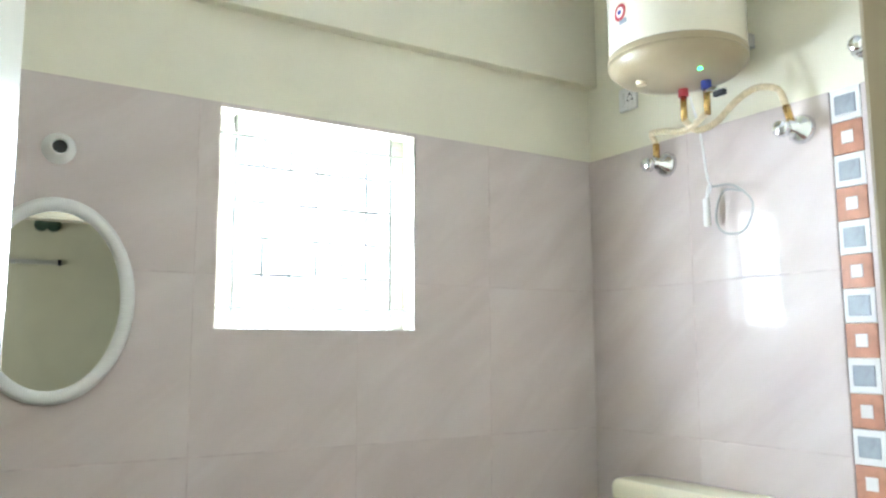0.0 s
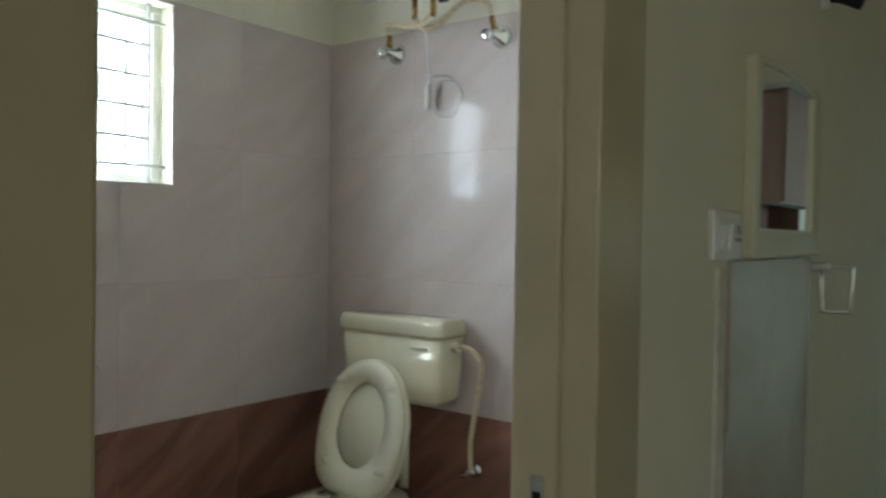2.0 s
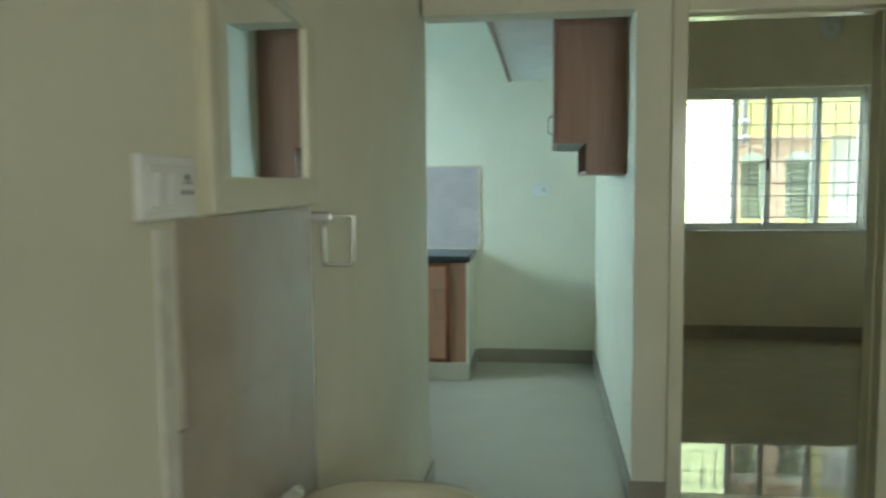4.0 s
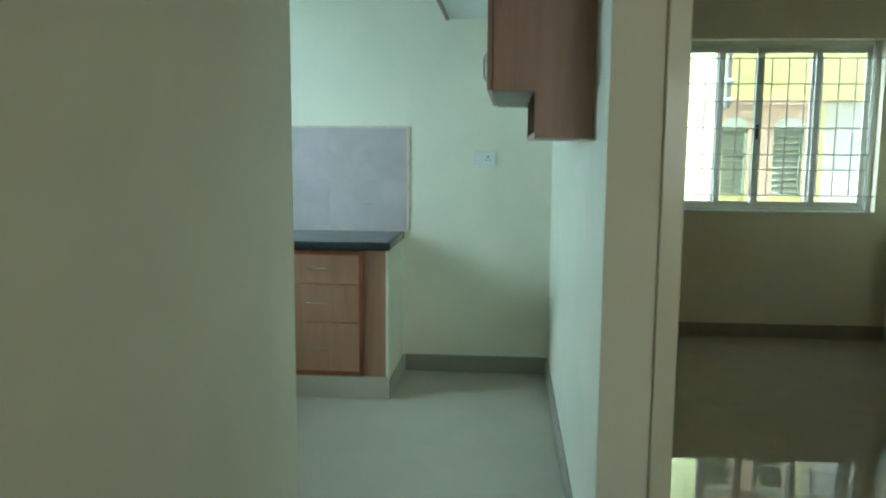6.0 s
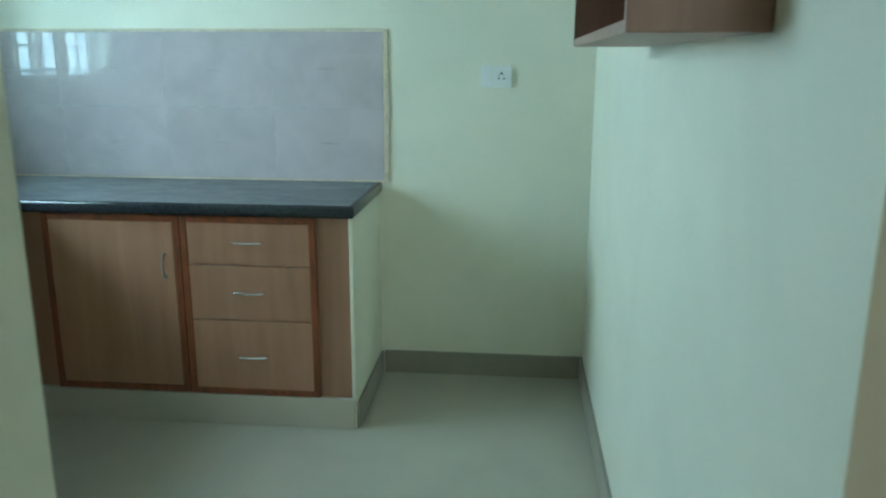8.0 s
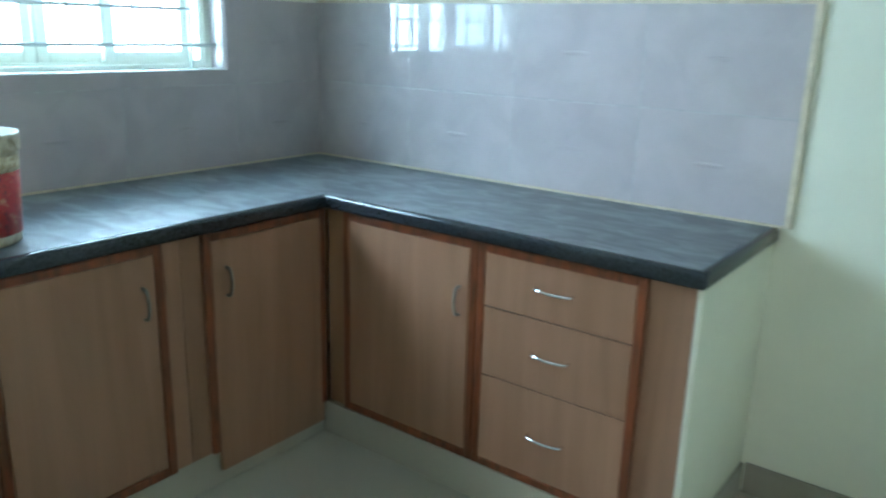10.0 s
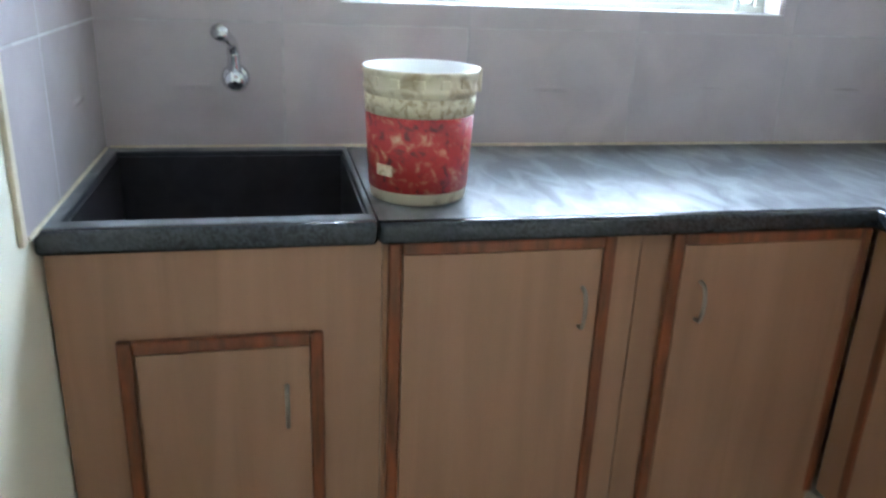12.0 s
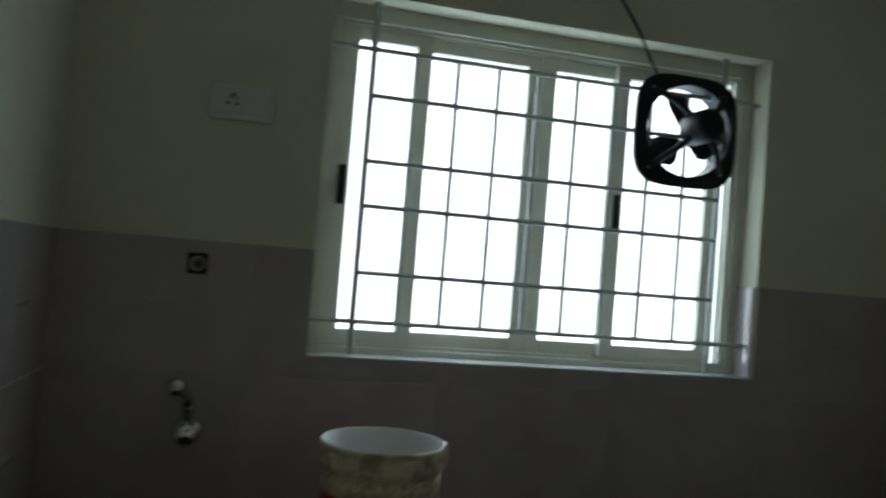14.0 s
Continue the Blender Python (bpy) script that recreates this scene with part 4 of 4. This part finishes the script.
# cistern supply
valve = thing("angle_valve", pose(-1.955, BY1, 0.5), "chrome angle valve below the cistern", "valve")
part("flange", lathe([(0.026, 0), (0.026, -0.005), (0.013, -0.014), (0.013, -0.05)], 16, "y"), CHROME, valve, smooth=True)
part("stem", tube([(-0.03, -0.045, -0.012), (0.03, -0.045, 0.012)], 0.011, 10, 0), CHROME, valve, smooth=True)
part("hose", tube([(0.01, -0.045, 0.0), (0.012, -0.05, 0.12), (0.05, -0.06, 0.30), (0.062, -0.07, 0.39), (0.02, -0.08, 0.435), (-0.05, -0.08, 0.435)], 0.009, 8), HOSE, valve, "cream flexible hose", smooth=True)
part("nut", lathe([(0.018, 0.0), (0.018, 0.03)], 8, "x"), SEAT, valve).location = (-0.052, -0.08, 0.435)

# water heater
heater = thing("water_heater", pose(-2.09, 1.945, 2.163), "cream cylindrical water heater with tan base", "water heater")
R = 0.185
part("casing", lathe([(R - 0.002, 0.03), (R, 0.035), (R, 0.42), (R - 0.02, 0.46), (0.05, 0.48)], 48), ENAMEL, heater, smooth=True)
cap = part("base_cap", lathe([(0.02, -0.022), (0.10, -0.018), (0.16, -0.002), (R + 0.002, 0.022), (R + 0.003, 0.034), (R - 0.004, 0.038)], 48), TANBASE, heater, "tan plastic base cap", smooth=True)
part("indicator", lathe([(0.006, -0.026), (0.006, -0.018)], 10), GREEN_LED, cap, "green indicator").location = (0.10, -0.03, 0.004)
part("thermostat_knob", lathe([(0.014, -0.034), (0.016, -0.02)], 14), TUB, cap).location = (-0.06, -0.08, 0.008)
badge = part("badge", lathe([(0.03, -0.002), (0.03, 0.0)], 24, "y"), RED, heater, "red and white round badge")
badge.matrix_basis = pose(-0.03, -R + 0.003, 0.15, 0, 0, -10) @ Matrix.Scale(0.8, 4)
part("badge_ring", lathe([(0.018, -0.0035), (0.018, -0.001)], 20, "y"), WHITE_TILE, badge)
part("badge_dot", lathe([(0.009, -0.0045), (0.009, -0.003)], 16, "y"), BLUE, badge)
part("rating_sticker", moved(boxes((-0.03, 0.02, -R - 0.001, -R + 0.01, 0.27, 0.36)), pose(0, 0, 0, 0, 0, -6)), GOLDBAND, heater, "pale yellow-green rating sticker")
part("rim_band", lathe([(R + 0.001, 0.034), (R + 0.0025, 0.037), (R + 0.0025, 0.05), (R + 0.0005, 0.053)], 48), TANBASE, heater, "tan rim band", smooth=True)
part("mark", moved(boxes((-0.014, 0.014, -R - 0.001, -R + 0.006, 0.115, 0.128)), pose(0, 0, 0, 0, 0, -6)), SILVER, heater)
for z in (0.1, 0.32):
    part("wall_bracket", boxes((-0.08, 0.08, R - 0.03, 0.235, z, z + 0.04)), STEEL, heater)
for x, mat in ((-0.035, RED), (0.045, BLUE)):
    pipe = part("inlet", tube([(x, 0.06, -0.012), (x, 0.06, -0.042)], 0.0145, 12, 0), mat, heater, "coloured pipe collar", smooth=True)
    part("nut", tube([(x, 0.06, -0.04), (x, 0.06, -0.115)], 0.0095, 8, 0), BRASS, pipe, "brass nut", smooth=True)
part("relief_valve", tube([(0.045, 0.06, -0.05), (0.075, 0.045, -0.055), (0.1, 0.035, -0.068)], 0.009, 10), CHROME, heater, smooth=True)
part("relief_lever", boxes((0.095, 0.13, 0.02, 0.036, -0.086, -0.07)), BLACK, heater, bevel=0.003)

for x, bend in ((-2.342, [(0.0, -0.045, 0.06), (-0.012, -0.05, 0.095), (0.03, -0.07, 0.088), (0.10, -0.10, 0.07), (0.17, -0.14, 0.045), (0.24, -0.16, 0.04), (0.292, -0.165, 0.065)]), (-1.877, [(-0.012, -0.045, 0.06), (-0.03, -0.05, 0.11), (-0.08, -0.07, 0.125), (-0.13, -0.09, 0.10), (-0.18, -0.12, 0.045), (-0.22, -0.15, 0.03), (-0.25, -0.165, 0.065)])):
    v = thing("heater_valve", pose(x, BY1, 1.99), "chrome angle valve with cream hose to heater", "valve", "heater valves")
    part("flange", lathe([(0.04, 0), (0.039, -0.008), (0.03, -0.022), (0.018, -0.032), (0.015, -0.06)], 22, "y"), CHROME, v, smooth=True)
    part("knob", moved(lathe([(0.018, -0.085), (0.022, -0.08), (0.022, -0.062), (0.012, -0.055)], 16, "y"), pose(-0.012, 0, -0.006)), CHROME, v, smooth=True)
    part("nut", tube([(0, -0.045, 0.012), bend[0]], 0.011, 8, 0), BRASS, v, "brass nut", smooth=True)
    part("hose", tube(bend, 0.0095, 8), HOSE, v, "cream flexible hose", smooth=True)
cord = thing("electric_cable", pose(-2.17, BY1 - 0.02, 2.15), "loose grey heater cord with plug hanging below heater", "cord")
part("wire", tube([(0.03, -0.1, -0.015), (0.028, -0.06, -0.12), (0.02, -0.03, -0.24), (0.02, -0.015, -0.27), (0.0, -0.012, -0.30), (0.01, -0.012, -0.26)], 0.0035, 6), PLASTIC, cord, smooth=True)
part("loop", tube([(0.02, -0.015, -0.27), (0.10, -0.02, -0.28), (0.16, -0.02, -0.34), (0.13, -0.02, -0.41), (0.06, -0.015, -0.41), (0.03, -0.012, -0.36), (0.06, -0.012, -0.29), (0.13, -0.015, -0.30)], 0.0032, 6), GREYBOARD, cord, "grey looped wire", smooth=True)
part("plug", boxes((-0.006, 0.012, -0.026, -0.008, -0.385, -0.30)), PLASTIC, cord, "white plug", bevel=0.006)

shower = thing("wall_valve", pose(-1.70, BY1 + 0.01, 2.16), "round chrome wall valve above bathroom tiles", "valve")
part("flange", lathe([(0.034, 0), (0.034, -0.006), (0.02, -0.016), (0.012, -0.02)], 20, "y"), CHROME, shower, smooth=True)
part("knob", lathe([(0.016, -0.018), (0.02, -0.022), (0.02, -0.045), (0.012, -0.05)], 16, "y"), CHROME, shower, smooth=True)
# oval mirror, vent outlet and hand shower on the outer wall
oval = thing("oval_mirror", pose(W + 0.016, 0.483, 1.53, 0, 0, 87.8), "oval mirror in thick white plastic frame", "mirror")
bm = bmesh.new()
n = 48
loops = []
for rx, ry, y in ((0.178, 0.240, 0.0), (0.178, 0.240, -0.012), (0.168, 0.230, -0.022), (0.152, 0.214, -0.02), (0.146, 0.208, -0.008), (0.146, 0.208, 0.0)):
    loops.append([bm.verts.new((rx * math.cos(2 * math.pi * k / n), y, ry * math.sin(2 * math.pi * k / n))) for k in range(n)])
for lo, hi in zip(loops, loops[1:]):
    for k in range(n):
        bm.faces.new([lo[k], lo[(k + 1) % n], hi[(k + 1) % n], hi[k]])
part("frame", bm, PLASTIC, oval, smooth=True)
part("glass", loft([[(0.148 * math.cos(2 * math.pi * k / n), y, 0.21 * math.sin(2 * math.pi * k / n)) for k in range(n)] for y in (-0.001, -0.005)]), MIRROR, oval)
outlet = thing("pipe_outlet", pose(W + 0.008, 0.478, 1.89, 0, 0, 90), "round white wall outlet with dark opening", "pipe outlet")
part("flange", lathe([(0.038, 0), (0.038, -0.004), (0.026, -0.012), (0.021, -0.03), (0.017, -0.03), (0.016, -0.004)], 24, "y"), PLASTIC, outlet, smooth=True)
# disc coloured as the shade inside the pipe
part("opening", lathe([(0.0165, -0.024), (0.0165, -0.02)], 20, "y"), DARK, outlet)
jet = thing("hand_shower", pose(W + 0.008, 1.125, 0.83, 0, 0, 90), "chrome hand shower in wall holder with hose", "hand shower")
part("holder", boxes((-0.02, 0.02, -0.035, 0, -0.03, 0.0)), STEEL, jet, bevel=0.004)
part("handle", tube([(0.0, -0.03, -0.04), (0.0, -0.035, 0.05), (0.0, -0.04, 0.085)], 0.011, 10), STEEL, jet, smooth=True)
part("head", tube([(-0.012, -0.03, 0.088), (0.0, -0.05, 0.092), (0.035, -0.055, 0.075), (0.04, -0.055, 0.06)], 0.011, 10), STEEL, jet, smooth=True)
part("hose", tube([(0.0, -0.03, -0.04), (0.005, -0.03, -0.15), (0.02, -0.04, -0.4), (0.08, -0.04, -0.5), (0.14, -0.03, -0.4)], 0.007, 8), HOSE, jet, smooth=True)
chance = random.Random(4)
rows = []
for k in range(40):
    u, lo, hi = 0.60 + k * 0.0128, 0.903 + chance.uniform(0, 0.012), 0.921 + chance.uniform(0, 0.014)
    rows.append([(W + 0.007, u, lo), (W + 0.011, u, lo + 0.002), (W + 0.011, u, hi - 0.002), (W + 0.007, u, hi)])
patch = part("plaster_patch", loft(rows), PLASTER)
tagged(patch, "uneven strip of white plaster on bathroom tiles", "plaster patch", kind="structure")

tube_light = thing("tube_light", pose(EAST, 0.0, 2.22, 0, 0, -90), "unlit tube light batten on the hall wall", "tube light")
part("batten", boxes((-0.62, 0.58, -0.045, 0, -0.02, 0.02)), PLASTIC, tube_light, bevel=0.004)
part("tube", tube([(-0.6, -0.065, 0), (0.56, -0.065, 0)], 0.013, 12, 0), WHITE_TILE, tube_light, smooth=True)
for x in (-0.63, 0.57):
    part("end_cap", boxes((x, x + 0.03, -0.085, 0, -0.024, 0.024)), BLACK, tube_light, bevel=0.004)
lobes = thing("wall_fixture", pose(EAST, 0.50, 2.57, 0, 0, -90), "dark green two-lobed fixture high on hall wall", "wall fixture")
for x in (-0.05, 0.05):
    part("lobe", moved(lathe([(0.062, 0), (0.062, -0.05), (0.045, -0.065), (0.02, -0.07)], 24, "y"), pose(x, 0, 0)), GREENISH, lobes, smooth=True)

# ---- bedroom bits and the house across ----
lamp = thing("wall_lamp_holder", pose(1.93, 7.1, 2.56), "white batten lamp holder high on bedroom wall", "lamp holder")
part("base", lathe([(0.09, 0), (0.09, -0.02), (0.05, -0.035)], 24, "y"), PLASTIC, lamp, smooth=True)
part("socket", moved(lathe([(0.028, 0), (0.028, -0.05), (0.022, -0.055)], 16, "y"), pose(0, -0.03, 0)), PLASTIC, lamp, smooth=True)
rod = thing("curtain_bracket", pose(2.37, 7.1, 2.16), "dark curtain rod bracket beside bedroom window", "curtain bracket")
part("mount", boxes((-0.02, 0.02, -0.008, 0, -0.03, 0.03)), BLACK, rod, bevel=0.002)
part("hook", tube([(0, 0, 0), (0, -0.06, 0.0), (0, -0.08, 0.02)], 0.01, 8), BLACK, rod, smooth=True)

ground = tagged(box("ground", (-60, 60, -60, 60, -3.4, -3.2), EARTH, bevel=0), "bare earth ground around the building", "ground", kind="structure")
tagged(box("backdrop", (-52.2, -52, -60, 60, -3.2, 60), HAZE, bevel=0), "white hazy sky beyond the outer wall", "backdrop", kind="structure")
house = thing("neighbour_house", pose(0, 0, 0), "yellow plastered house with louvred windows outside bedroom", "house")
FY = 8.0
louvres = [(1.46, 1.67, 0.96, 1.50), (1.865, 2.11, 0.96, 1.50)]
part("wall", cells((1.405, 1.46, 1.67, 1.865, 2.11, 2.26), (-3.2, 0.96, 1.50, 4.2), 0, 0.2, in_any(*louvres), lambda u, v, w: (u, FY + w, v)), FACADE, house)
part("upper_wall", boxes((2.26, 7.0, FY, FY + 0.2, 1.73, 4.2)), FACADE, house)
# sunlit part of the house: its brightness is put in as white paint
part("lower_wall", boxes((2.26, 7.0, FY + 0.1, FY + 0.3, -3.2, 1.73)), WHITE, house, "lower wall with sunlight put into its white colour")
part("side_wall", boxes((1.405, 1.605, FY + 0.2, FY + 6, -3.2, 4.2)), FACADE, house)
part("band", boxes((1.395, 2.24, FY - 0.04, FY, 1.69, 1.735)), PEACH, house, "peach band")
for a, b in ((1.41, 1.46), (1.67, 1.865), (2.11, 2.17)):
    part("surround", boxes((a, b, FY - 0.015, FY, 0.85, 1.69)), PEACH, house, "peach window surround")
for a, b, c, d in louvres:
    part("surround", boxes((a, b, FY - 0.015, FY, d, 1.69)), PEACH, house, "peach window surround")
part("roof", boxes((1.2, 7.2, FY - 0.2, FY + 6.2, 4.2, 4.4)), WHITE, house)
for a, b, c, d in louvres:
    win = part("window", boxes((a, a + 0.018, FY + 0.02, FY + 0.08, c, d), (b - 0.018, b, FY + 0.02, FY + 0.08, c, d), (a, b, FY + 0.02, FY + 0.08, d - 0.02, d), (a, b, FY + 0.02, FY + 0.08, c, c + 0.02)), LOUVRE, house)
    m = (a + b) / 2
    part("arch", loft([[(m + (b - a) / 2 * math.cos(t * math.pi / 12), y, d + 0.09 * math.sin(t * math.pi / 12)) for t in range(13)] for y in (FY - 0.024, FY + 0.01)]), LOUVRE, win)
    k = c + 0.05
    while k < d - 0.03:
        part("slat", moved(boxes((a + 0.018, b - 0.018, -0.032, 0.032, -0.003, 0.003)), pose(0, FY + 0.05, k, 52, 0, 0)), LOUVRE, win)
        k += 0.05
    # dark sheet stands in for the shade of the room behind the slats
    part("room_shade_sheet", boxes((a, b, FY + 0.12, FY + 0.16, c, d)), DARK, win)
pipe = thing("drain_pipe", pose(1.475, FY - 0.07, -3.2), "grey drain pipe on the yellow house", "pipe")
part("pipe", lathe([(0.025, 4.86), (0.025, 7.3)], 12), GREYBOARD, pipe, smooth=True)
for z in (4.92, 5.07):
    part("bracket", lathe([(0.045, z - 0.022), (0.045, z + 0.022)], 12), GREYBOARD, pipe, smooth=True)

# ---- wall tiles, last ----
west_face = pose(W, 0, 0, 0, 0, 90)
steps = lambda a, b, first, size: [a] + [x for x in (first + k * size for k in range(-20, 20)) if a + 0.02 < x < b - 0.02] + [b]
tiling("splashback_north", "glossy mauve-grey ceramic backsplash tiles above worktop", pose(0, 6, 0), steps(W, -0.842, -0.842, 0.457), (0.84, 1.14, 1.44), SPLASH, lens=True, bed=GROUT_GREY)
tiling("splashback_west", "glossy mauve-grey ceramic backsplash tiles round kitchen window", west_face, steps(3.785, 5.992, 4.213, 0.457), (0.84, 1.14, 1.44), SPLASH, KW, lens=True, bed=GROUT_GREY)
tiling("splashback_side", "glossy mauve-grey ceramic tiles beside the sink", pose(0, 3.785, 0, 0, 0, 180), steps(2.02, -W - 0.008, 2.24, 0.457), (0.84, 1.14, 1.44), SPLASH, lens=True, bed=GROUT_GREY)
tiling("window_reveal_tiles", "pale tiles in the kitchen window reveal", pose(0, KW[1], 0), (W - 0.075, W), (KW[2], 1.44), SPLASH)
tiling("bath_tiles_west", "pale pink marble-look bathroom wall tiles", west_face, steps(-0.2, 2.168, 0.806, 0.461), (0.69, 1.15, 1.61, 2.07), PINK, BW)
tiling("bath_dado_west", "brown marble-look lower bathroom wall tiles", west_face, steps(-0.2, 2.168, 0.806, 0.461), (-0.02, 0.34, 0.69), DADO, bed=DADO)
tiling("bath_tiles_north", "pale pink marble-look bathroom wall tiles", pose(0, 2.18, 0), steps(W, -1.80, -1.80, 0.461), (0.69, 1.15, 1.61, 2.07), PINK)
tiling("bath_dado_north", "brown marble-look lower bathroom wall tiles", pose(0, 2.18, 0), steps(W, -0.985, -1.80, 0.461), (-0.02, 0.34, 0.69), DADO, bed=DADO)
tiling("bath_tiles_north_end", "pale pink marble-look bathroom wall tiles", pose(0, 2.18, 0), (-1.715, -1.35, -0.985), (0.69, 1.15, 1.61, 2.07), PINK)

for name, span in (("tile_edge_north", (-0.842, -0.822, 5.991, 6, 0.84, 1.45)), ("tile_edge_top", (W, -0.842, 5.9935, 6, 1.44, 1.452)), ("tile_edge_side", (-2.02, -2.0, 3.785, 3.794, 0.835, 1.44)),
                   ("grout_line_north", (W + 0.008, -0.842, 5.986, 5.992, 0.839, 0.847)), ("grout_line_west", (W + 0.008, W + 0.014, 3.80, 5.986, 0.839, 0.847)), ("grout_line_side", (-2.68, -2.02, 3.793, 3.799, 0.839, 0.847))):
    tagged(box(name, span, EDGING, bevel=0.002), "cream cement edging of the wall tiles", "tile edging", kind="structure")
border = thing("border_strip", pose(-1.797, 2.18, 0), "vertical border of terracotta and grey square tiles", "tile border", kind="structure")
z, k = 2.07 - 0.085, 0
warm, pale = tile_mesh("tile", 0.079, 0.083, 0.009, ORANGE), tile_mesh("tile", 0.079, 0.083, 0.009, WHITE_TILE)
core_w, core_g = tile_mesh("inlay", 0.03, 0.032, 0.011, WHITE_TILE), tile_mesh("inlay", 0.055, 0.05, 0.011, SILVER)
while z > 0.68:
    base = new("tile", pale if k % 2 == 0 else warm)
    base.parent, base.location = border, (0.001, 0, z)
    core = new("inlay", core_g if k % 2 == 0 else core_w)
    core.parent, core.location = base, ((0.012, 0, 0.0165) if k % 2 == 0 else (0.0245, 0, 0.0255))
    z, k = z - 0.085, k + 1
